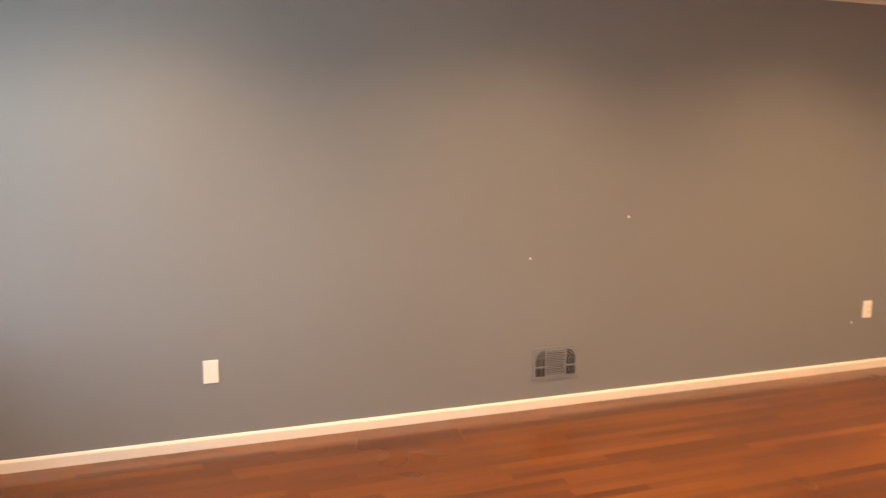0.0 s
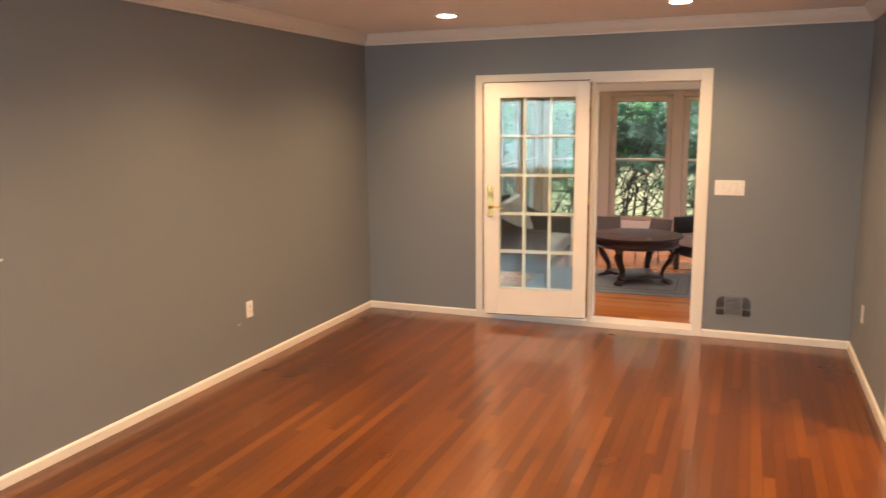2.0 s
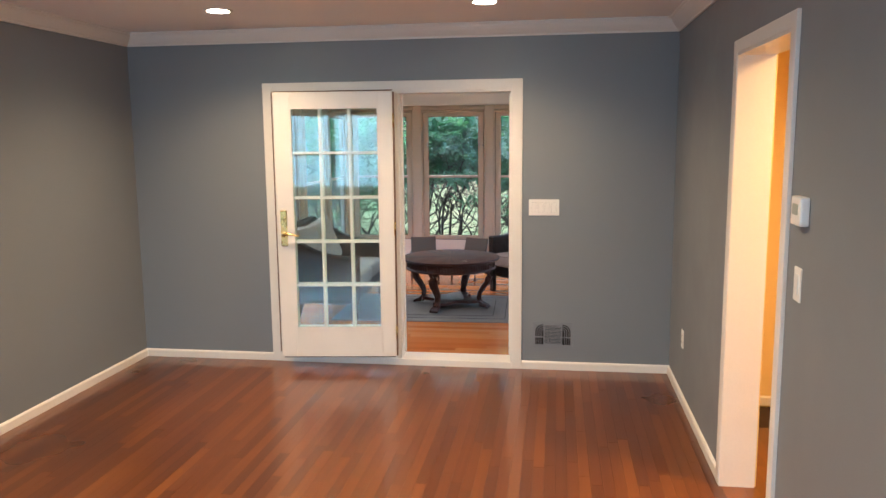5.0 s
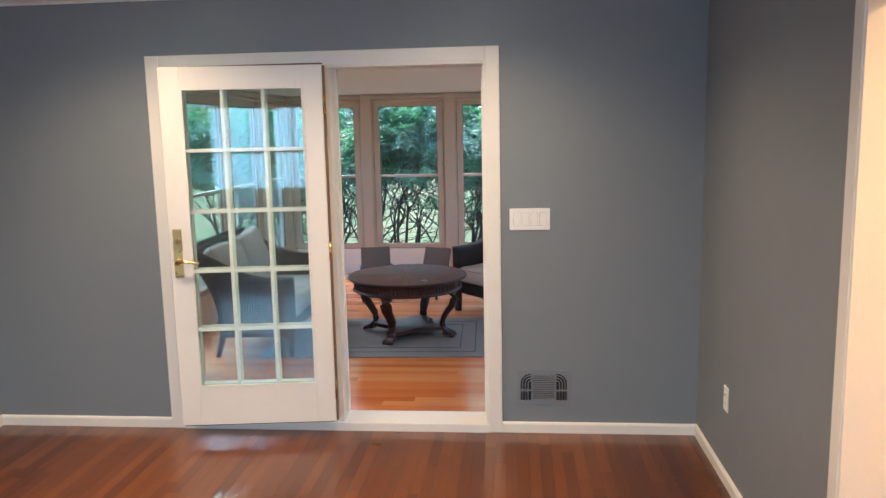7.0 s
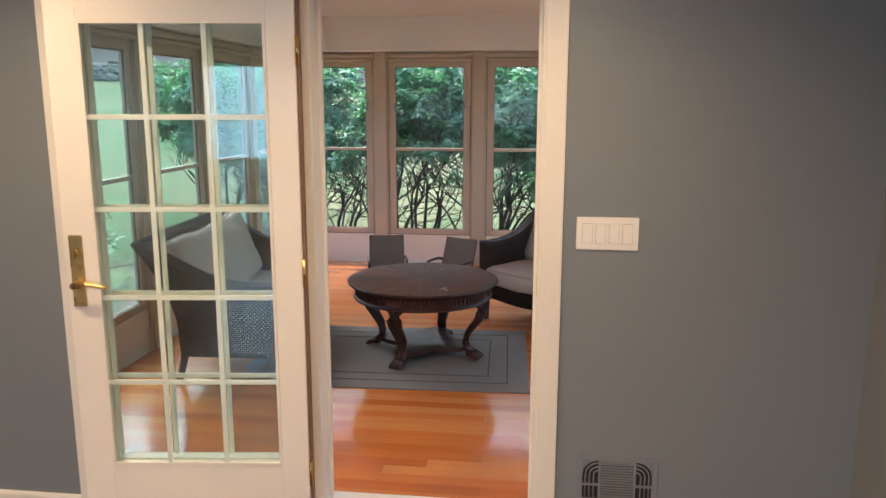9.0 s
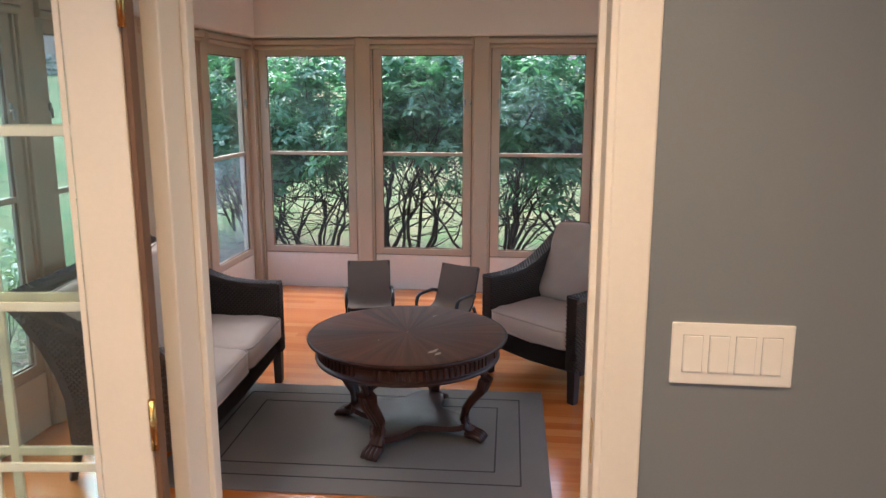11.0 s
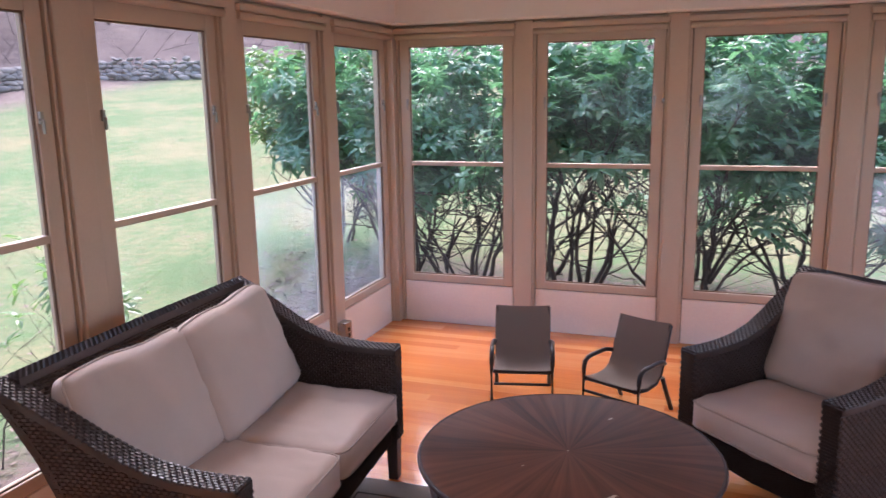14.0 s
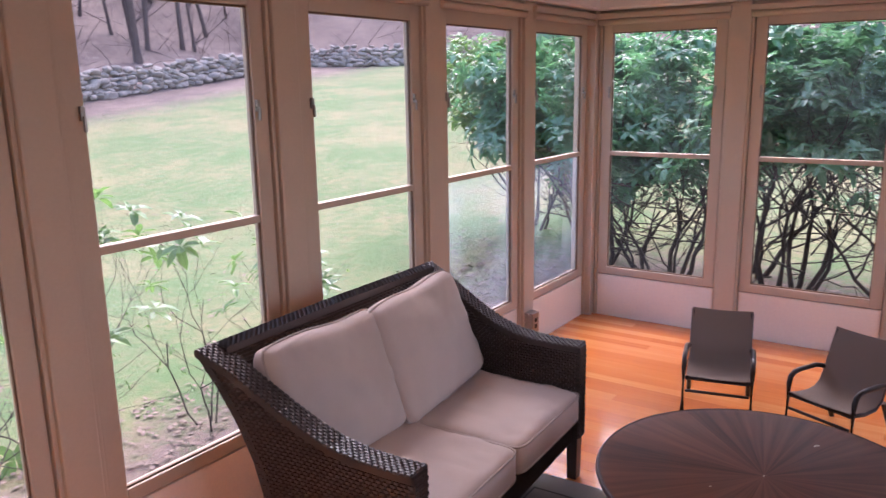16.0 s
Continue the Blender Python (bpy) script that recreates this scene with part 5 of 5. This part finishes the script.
xs, ys = axis(-400, 500, 2.0, 46.0, 0.5, 1.5), axis(-400, 500, -12.0, 34.0, 0.5, 1.5)
verts = [(x, y, terrain(x, y)) for x in xs for y in ys]
ny = len(ys)
faces = [(i * ny + j, (i + 1) * ny + j, (i + 1) * ny + j + 1, i * ny + j + 1) for i in range(len(xs) - 1) for j in range(ny - 1)]
me = bpy.data.meshes.new("ground")
me.from_pydata(verts, [], faces)
me.materials.append(M_GROUND)
att = me.attributes.new("litter", "FLOAT", "POINT")
att.data.foreach_set("value", [litter_at(x, y) for x, y, _ in verts])
me.shade_smooth()
tagged(new("ground", me), "sloping lawn with leaf litter beds", "ground", kind="structure")


class Soup:
    """Collects many small tubes and leaves, then makes one mesh."""

    def __init__(self):
        self.v, self.f = [], []

    def limb(self, pts, rads, sides=5):
        base = len(self.v)
        for i, p in enumerate(pts):
            way = (pts[min(i + 1, len(pts) - 1)] - pts[max(i - 1, 0)]).normalized()
            side = way.cross(Vector((0.13, 0.21, 0.97)))
            if side.length < 0.02:
                side = way.cross(Vector((1, 0, 0)))
            side.normalize()
            up = side.cross(way)
            for k in range(sides):
                a = math.tau * k / sides
                self.v.append(p + rads[i] * (math.cos(a) * side + math.sin(a) * up))
        for i in range(len(pts) - 1):
            for k in range(sides):
                a, b = base + i * sides + k, base + i * sides + (k + 1) % sides
                self.f.append((a, b, b + sides, a + sides))

    def leaf(self, p, way, up, length, width, droop=0.25):
        side = way.cross(up).normalized()
        up = side.cross(way).normalized()
        b = len(self.v)
        self.v += [p, p + way * length * 0.35 + side * width * 0.5 + up * width * 0.14, p + way * length * 0.35 - side * width * 0.5 + up * width * 0.14,
                   p + way * length * 0.40, p + way * length * 0.75 + side * width * 0.42 - up * length * droop * 0.35, p + way * length * 0.75 - side * width * 0.42 - up * length * droop * 0.35,
                   p + way * length - up * length * droop]
        self.f += [(b, b + 1, b + 3), (b, b + 3, b + 2), (b + 1, b + 4, b + 3), (b + 2, b + 3, b + 5), (b + 3, b + 4, b + 6), (b + 3, b + 6, b + 5)]

    def made(self, name, material, parent=None, label="", smooth=False):
        me = bpy.data.meshes.new(name)
        me.from_pydata([tuple(v) for v in self.v], [], self.f)
        me.materials.append(material)
        if smooth:
            me.shade_smooth()
        ob = new(name, me)
        if parent is not None:
            ob.parent = parent
        return tagged(ob, label)


def grow(rng, wood, p, way, length, rad, depth, tips, spread, lift, top, crook=0.38):
    """A crooked branch that forks until it is a twig; tips collects the twig ends."""
    pts, rads, n = [p], [rad], 4
    q, w = p.copy(), way.copy()
    for k in range(n):
        w = (w + Vector((rng.uniform(-1, 1), rng.uniform(-1, 1), rng.uniform(-0.6, 0.8))) * crook + Vector((0, 0, lift))).normalized()
        if q.z > top:
            w.z = min(w.z, 0.05)
        q = q + w * length / n
        pts.append(q)
        rads.append(rad * (1 - 0.42 * (k + 1) / n))
    wood.limb(pts, rads, 6 if depth > 2 else 4)
    if depth == 0:
        tips.append((q, w))
        return
    for k in range(rng.choice((2, 2, 3))):
        away = Vector((rng.uniform(-1, 1), rng.uniform(-1, 1), rng.uniform(-0.5, 0.7)))
        nw = (w + away * spread).normalized()
        start = pts[rng.choice((2, 3, 4, 4))]
        grow(rng, wood, start, nw, length * rng.uniform(0.6, 0.85), rads[-1] * 0.82, depth - 1, tips, spread, lift, top, crook)


def whorl(rng, leaves, p, way, size, count):
    ref = Vector((0, 0, 1)) if abs(way.z) < 0.9 else Vector((1, 0, 0))
    side = way.cross(ref).normalized()
    up = side.cross(way)
    for k in range(count):
        a = math.tau * k / count + rng.uniform(-0.3, 0.3)
        out = (math.cos(a) * side + math.sin(a) * up + way * rng.uniform(-0.1, 0.7)).normalized()
        ln = size * rng.uniform(0.7, 1.15)
        leaves.leaf(p - way * rng.uniform(0, 0.03), out, (way + Vector((0, 0, 0.7))).normalized(), ln, ln * rng.uniform(0.34, 0.43), rng.uniform(0.1, 0.45))


def shrub(x, y, top, wide, seed, low, leaf_mat, label, stems=7, depth=4):
    """A leggy evergreen: bare crooked stems below, whorls of long leaves above."""
    rng = random.Random(seed)
    g = terrain(x, y) - 0.05
    s = thing("shrub", pose(x, y, g), label, "shrub", "evergreen shrubs outside the windows")
    wood, tips = Soup(), []
    tall = top - g
    scrap = []
    for k in range(stems):
        a = math.tau * (k + rng.uniform(-0.3, 0.3)) / stems
        base = Vector((0.12 * math.cos(a), 0.12 * math.sin(a), 0))
        way = Vector((math.cos(a) * wide * 0.6, math.sin(a) * wide * 0.6, 1.0)).normalized()
        grow(rng, wood, base, way, tall * rng.uniform(0.20, 0.34), rng.uniform(0.017, 0.031), depth, tips, 0.95, 0.06, tall * 0.90)
        for _ in range(4):
            q = base + way * tall * rng.uniform(0.08, 0.40)
            b = rng.uniform(0, math.tau)
            grow(rng, wood, q, Vector((math.cos(b), math.sin(b), rng.uniform(-0.1, 0.6))).normalized(), tall * 0.20, 0.007, 2, scrap, 0.9, 0.0, tall)
    # leafy shoots that close the top of the crown
    for p, w in list(tips):
        if p.z > tall * 0.45 and rng.random() < 0.55:
            q = p + Vector((rng.uniform(-0.16, 0.16), rng.uniform(-0.16, 0.16), rng.uniform(0.10, 0.34)))
            wood.limb([p, q], [0.004, 0.003], 4)
            tips.append((q, Vector((0, 0, 1))))
    wood.made("stems", M_BARK, s, "crooked bare stems", smooth=True)
    crown = Soup()
    for p, w in tips:
        if p.z < low - g + rng.uniform(-0.25, 0.15):
            if rng.random() < 0.85:
                continue
        if p.z > tall * 1.08:
            continue
        whorl(rng, crown, p, (w + Vector((0, 0, 0.35))).normalized(), rng.uniform(0.12, 0.17), rng.choice((7, 8, 9)))
        for _ in range(3):
            off = Vector((rng.uniform(-1, 1), rng.uniform(-1, 1), rng.uniform(-0.5, 0.8))) * 0.16
            whorl(rng, crown, p + off, (w + off * 4 + Vector((0, 0, 0.4))).normalized(), rng.uniform(0.10, 0.15), rng.choice((7, 8, 9)))
    crown.made("foliage", leaf_mat, s, "whorls of long leathery leaves")
    s.scale = (0.62, 1.0, 1.0)
    return s


GREEN = "large green rhododendron with bare lower stems"
for x, y, top, wide, seed, low, mat in (
    (14.45, 3.75, 2.65, 0.72, 11, 1.00, M_LEAF),
    (14.60, 2.75, 2.70, 0.68, 12, 1.22, M_LEAF),
    (14.45, 1.75, 2.70, 0.70, 13, 1.12, M_LEAF),
    (14.60, 0.80, 2.55, 0.70, 14, 0.92, M_LEAF),
    (14.45, -0.45, 1.75, 0.76, 15, 0.50, M_LEAF),
    (15.15, 1.75, 3.00, 0.80, 16, 1.75, M_LEAF),
    (15.15, 3.20, 3.00, 0.80, 18, 1.75, M_LEAF),
    (14.85, 4.55, 2.75, 0.70, 22, 0.80, M_LEAF),
    (15.60, 5.05, 2.70, 0.70, 19, 0.65, M_LEAF),
    (15.55, 5.65, 2.50, 0.42, 20, 0.55, M_LEAF_YELLOW),
    (13.30, -1.60, 1.65, 0.75, 21, 0.35, M_LEAF),
):
    shrub(x, y, top, wide, seed, low, mat, GREEN, stems=7 if x < 15 else 5)


def sapling(x, y, top, seed, leaves_on):
    rng = random.Random(seed)
    g = terrain(x, y) - 0.04
    s = thing("sapling", pose(x, y, g), "thin sparse shrub with a few leaves" if leaves_on else "thin leafless twiggy shrub", "shrub", "sparse twigs outside the windows")
    wood, tips = Soup(), []
    for k in range(4):
        a = rng.uniform(0, math.tau)
        grow(rng, wood, Vector((0.05 * math.cos(a), 0.05 * math.sin(a), 0)), Vector((math.cos(a) * 0.5, math.sin(a) * 0.5, 1)).normalized(), (top - g) * 0.40, 0.006, 3, tips, 0.95, 0.02, 9)
    wood.made("twigs", M_BARK, s, smooth=True)
    leaf = Soup()
    for p, w in tips:
        if leaves_on and rng.random() < 0.22:
            whorl(rng, leaf, p, (w + Vector((0, 0, 0.4))).normalized(), 0.11, 7)
        elif rng.random() < 0.5:
            whorl(rng, leaf, p, w, 0.025, 4)
    leaf.made("leaves", M_LEAF_YELLOW, s)


for x, y, top, seed, on in ((10.45, 5.1, 1.15, 31, True), (9.75, 5.0, 1.35, 32, True), (9.2, 5.0, 0.85, 33, False), (8.6, 5.15, 1.25, 34, False), (11.15, 5.1, 0.95, 35, True), (9.5, 5.5, 0.7, 36, False), (8.0, 5.2, 0.9, 37, False), (14.9, -1.6, 1.0, 38, True), (11.4, -1.6, 0.9, 39, True)):
    sapling(x, y, top, seed, on)

# leaf litter on the beds
rng = random.Random(7)
lit = Soup()
for _ in range(12000):
    if rng.random() < 0.5:
        x, y = SX1 + 0.1 + 1.9 * rng.random() ** 1.6, rng.uniform(-2.5, 6.2)
    elif rng.random() < 0.8:
        x, y = rng.uniform(7.6, SX1 + 1.5), SY1 + 0.1 + 1.7 * rng.random() ** 1.5
    else:
        x, y = rng.uniform(9, SX1 + 1.5), rng.uniform(SY0 - 2.0, SY0 - 0.1)
    a = rng.uniform(0, math.tau)
    way = Vector((math.cos(a), math.sin(a), rng.uniform(-0.1, 0.3))).normalized()
    lit.leaf(Vector((x, y, terrain(x, y) + 0.006 + rng.uniform(0, 0.015))), way, Vector((rng.uniform(-0.4, 0.4), rng.uniform(-0.4, 0.4), 1)).normalized(), rng.uniform(0.028, 0.055), rng.uniform(0.016, 0.03), rng.uniform(-0.2, 0.3))
for _ in range(6000):
    x, y = rng.uniform(6, 34), rng.uniform(-6, 19)
    if x < SX1 + 1.5 and y < SY1 + 1.5:
        continue
    a = rng.uniform(0, math.tau)
    lit.leaf(Vector((x, y, terrain(x, y) + 0.01)), Vector((math.cos(a), math.sin(a), 0.15)).normalized(), Vector((rng.uniform(-0.3, 0.3), rng.uniform(-0.3, 0.3), 1)).normalized(), rng.uniform(0.03, 0.065), rng.uniform(0.018, 0.034), 0.2)
tagged(lit.made("leaf_litter", M_LITTER), "brown fallen leaves on the beds", "leaves", kind="stuff")

# dry stone wall round the lawn
rng = random.Random(5)
stone_meshes = []
for k in range(8):
    bm = bmesh.new()
    bmesh.ops.create_icosphere(bm, subdivisions=2, radius=1.0)
    squash = Vector((rng.uniform(0.8, 1.1), rng.uniform(0.8, 1.1), rng.uniform(0.75, 1.0)))
    for v in bm.verts:
        v.co = v.co * (1 + 0.28 * noise.noise(v.co * 1.3 + Vector((k * 7, 0, 0)))) * squash
        v.co.z = max(-0.62, min(0.66, v.co.z))
    for f in bm.faces:
        f.smooth = True
    stone_meshes.append(mesh_of("stone", bm, M_STONE))
LINE = [(8.0, 17.5), (18.4, 19.7), (26.6, 19.5), (33.0, 7.0), (39.5, -6.0), (43.0, -15.0)]
wall = thing("stone_wall", pose(0, 0, 0), "low dry wall of rounded grey field stones", "stone wall", kind="structure")
rest = Soup()
placed = 0
for (ax, ay), (bx, by) in zip(LINE, LINE[1:]):
    length = math.hypot(bx - ax, by - ay)
    for lay in range(6):
        d = rng.uniform(0, 0.3)
        while d < length:
            f = d / length
            x, y = ax + (bx - ax) * f + rng.uniform(-0.06, 0.06) + 0.03 * lay, ay + (by - ay) * f + rng.uniform(-0.06, 0.06) + 0.03 * lay
            size = rng.uniform(0.075, 0.17) * (1.2 if lay == 0 else 1.0)
            z = terrain(x, y) + 0.05 + lay * 0.105
            d += size * 1.5
            if lay == 5 and rng.random() < 0.45:
                continue
            mm = Matrix.LocRotScale((x, y, z), Euler((rng.uniform(-0.4, 0.4), rng.uniform(-0.4, 0.4), rng.uniform(0, 6.28))), Vector((size * 1.25, size, size * rng.uniform(0.6, 0.9))))
            src = rng.choice(stone_meshes)
            if placed < 300 and 12 < x < 27:
                if rng.random() < 0.45:
                    o = new("stone", src)
                    o.parent, o.matrix_world = wall, mm
                    placed += 1
                    continue
            b = len(rest.v)
            rest.v += [mm @ v.co for v in src.vertices]
            rest.f += [tuple(b + i for i in p.vertices) for p in src.polygons]
o = rest.made("stones", M_STONE, wall)
tagged(o, kind="stuff")

# bare woods on the hill
rng = random.Random(9)
count = 0
far_wood = Soup()
def woods_spot(rng):
    """A place behind the stone wall, and how far behind it lies."""
    if rng.random() < 0.5:
        x, back = rng.uniform(4, 30), 0.8 + 16 * rng.random() ** 1.4
        return x, 20.2 + back, back
    f, back = rng.random(), 0.8 + 18 * rng.random() ** 1.4
    return 27.5 + 20 * f + back * 0.88, 19.5 - 38 * f + back * 0.47, back


for _ in range(300):
    x, y, behind = woods_spot(rng)
    tall, r = rng.uniform(9, 16), rng.choice((0.035, 0.045, 0.05, 0.06, 0.07, 0.11))
    g = terrain(x, y) - 0.2
    lean = Vector((rng.uniform(-0.16, 0.16), rng.uniform(-0.16, 0.16), 1))
    near = behind < 8 and count < 80
    wood = Soup() if near else far_wood
    base = Vector((0, 0, 0)) if near else Vector((x, y, g))
    pts = [base + lean * tall * q + Vector((rng.uniform(-1, 1), rng.uniform(-1, 1), 0)) * 0.5 * q for q in (0, 0.04, 0.25, 0.5, 0.75, 1.0)]
    wood.limb(pts, [r * 1.5, r * 1.1, r * 0.95, r * 0.7, r * 0.4, r * 0.1], 7 if near else 5)
    if near:
        count += 1
        t = thing("tree", pose(x, y, g), "bare grey woodland tree on a leafy slope", "tree", "bare trees behind the stone wall")
        wood.made("trunk", M_TRUNK, t, smooth=True)
        limbs = Soup()
        tips = []
        for k in range(8):
            at_ = pts[rng.choice((1, 2, 2, 3, 3, 4))]
            a = rng.uniform(0, math.tau)
            grow(rng, limbs, at_, Vector((math.cos(a), math.sin(a), 0.5)).normalized(), tall * 0.14, r * 0.32, 2, tips, 0.5, 0.09, 99, 0.16)
        limbs.made("limbs", M_TRUNK, t, smooth=True)
        tagged(t.children[0], "straight grey trunk")
    else:
        for k in range(3):
            a = rng.uniform(0, math.tau)
            p = pts[rng.choice((2, 3, 4))]
            w = Vector((math.cos(a), math.sin(a), 0.6)).normalized()
            far_wood.limb([p, p + w * tall * 0.12, p + w * tall * 0.2 + Vector((0, 0, 0.6))], [r * 0.35, r * 0.22, r * 0.06], 3)
# brush on the slope
for _ in range(1500):
    x, y, behind = woods_spot(rng)
    p = Vector((x, y, terrain(x, y)))
    a = rng.uniform(0, math.tau)
    w = Vector((math.cos(a), math.sin(a), rng.uniform(0.1, 1.6))).normalized()
    ln = rng.uniform(0.6, 2.4)
    far_wood.limb([p, p + w * ln * 0.5, p + w * ln + Vector((0, 0, -0.1 * ln))], [0.010, 0.007, 0.003], 3)
tagged(far_wood.made("far_woods", M_TRUNK, smooth=True), "distant bare grey woods and brush", "trees", kind="stuff")

# added sheet whose faint glow stands in for misty distance
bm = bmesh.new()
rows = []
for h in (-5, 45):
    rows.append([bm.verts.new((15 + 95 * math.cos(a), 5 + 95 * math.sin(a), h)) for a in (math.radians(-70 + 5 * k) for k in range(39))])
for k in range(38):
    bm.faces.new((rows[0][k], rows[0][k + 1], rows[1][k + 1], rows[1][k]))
structure("backdrop", bm, M_HAZE_GLOW, "pale glowing sheet painted as haze behind the woods", "backdrop")

# ---- floor strips, last ----
def strips(floor, material, along, x0, x1, y0, y1, top, wide, lengths, seed, near):
    """Boards laid in running courses: those within the near stretch are objects, the rest one mesh."""
    rng = random.Random(seed)
    thick, gap = 0.012, 0.0002
    kinds = {}

    def board(L):
        bm = bmesh.new()
        a, b = (L / 2 - gap, wide / 2 - gap) if along == "x" else (wide / 2 - gap, L / 2 - gap)
        v = [bm.verts.new(p) for p in ((-a, -b, -thick), (a, -b, -thick), (a, b, -thick), (-a, b, -thick), (-a, -b, -0.0004), (a, -b, -0.0004), (a, b, -0.0004), (-a, b, -0.0004))]
        e = 0.0003
        w = [bm.verts.new(p) for p in ((-a + e, -b + e, 0), (a - e, -b + e, 0), (a - e, b - e, 0), (-a + e, b - e, 0))]
        for k in range(4):
            j = (k + 1) % 4
            bm.faces.new((v[k], v[j], v[4 + j], v[4 + k]))
            bm.faces.new((v[4 + k], v[4 + j], w[j], w[k]))
        bm.faces.new(w)
        return mesh_of("plank", bm, material)

    rest = Soup()
    count = 0
    u0, u1, c0, c1 = (x0, x1, y0, y1) if along == "x" else (y0, y1, x0, x1)
    c = c0
    while c < c1 - 0.005:
        w_here = min(wide, c1 - c)
        u = u0
        first = rng.uniform(0.2, 1.0)
        while u < u1 - 0.01:
            L = round(first, 2) if u == u0 else rng.choice(lengths)
            if u + L > u1 - 0.12:
                L = u1 - u
            mid_u, mid_c = u + L / 2, c + w_here / 2
            pos = (mid_u, mid_c, top) if along == "x" else (mid_c, mid_u, top)
            key = round(L, 3)
            if key not in kinds:
                kinds[key] = board(key)
            if count < 300 and near(pos) and w_here == wide:
                o = new("plank", kinds[key])
                o.parent, o.location = floor, pos
                count += 1
            else:
                b = len(rest.v)
                s = w_here / wide
                for q in kinds[key].vertices:
                    co = q.co.copy()
                    if along == "x":
                        co.y *= s
                    else:
                        co.x *= s
                    rest.v.append(co + Vector(pos))
                rest.f += [tuple(b + i for i in p.vertices) for p in kinds[key].polygons]
            u += L
        c += wide
    o = rest.made("planks", material, floor)
    tagged(o, kind="stuff")


strips(bpy.data.objects["floor"], M_FLOOR, "x", X0, X1, Y0, Y1, 0.0, 0.057, (0.6, 0.75, 0.9, 1.2, 1.5), 3, lambda p: 3.4 < p[0] < 7.8)
structure("hall_floor", boxes((HX0, HX1, HY0, HY1, -0.25, -0.012), (HALL_X0, HALL_X1, HY1, Y0, -0.25, -0.012)), M_GAP, "dark subfloor under oak strips in the hall", "floor")
strips(bpy.data.objects["hall_floor"], M_FLOOR, "x", HALL_X0 - 0.6, HALL_X1 + 0.8, HY0, Y0, 0.0, 0.057, (0.6, 0.9, 1.2), 4, lambda p: False)
strips(bpy.data.objects["sunroom_floor"], M_FIR, "y", SX0 + 0.03, SX1, SY0, SY1, SZ, 0.080, (1.2, 1.8, 2.4, 3.0), 6, lambda p: True)
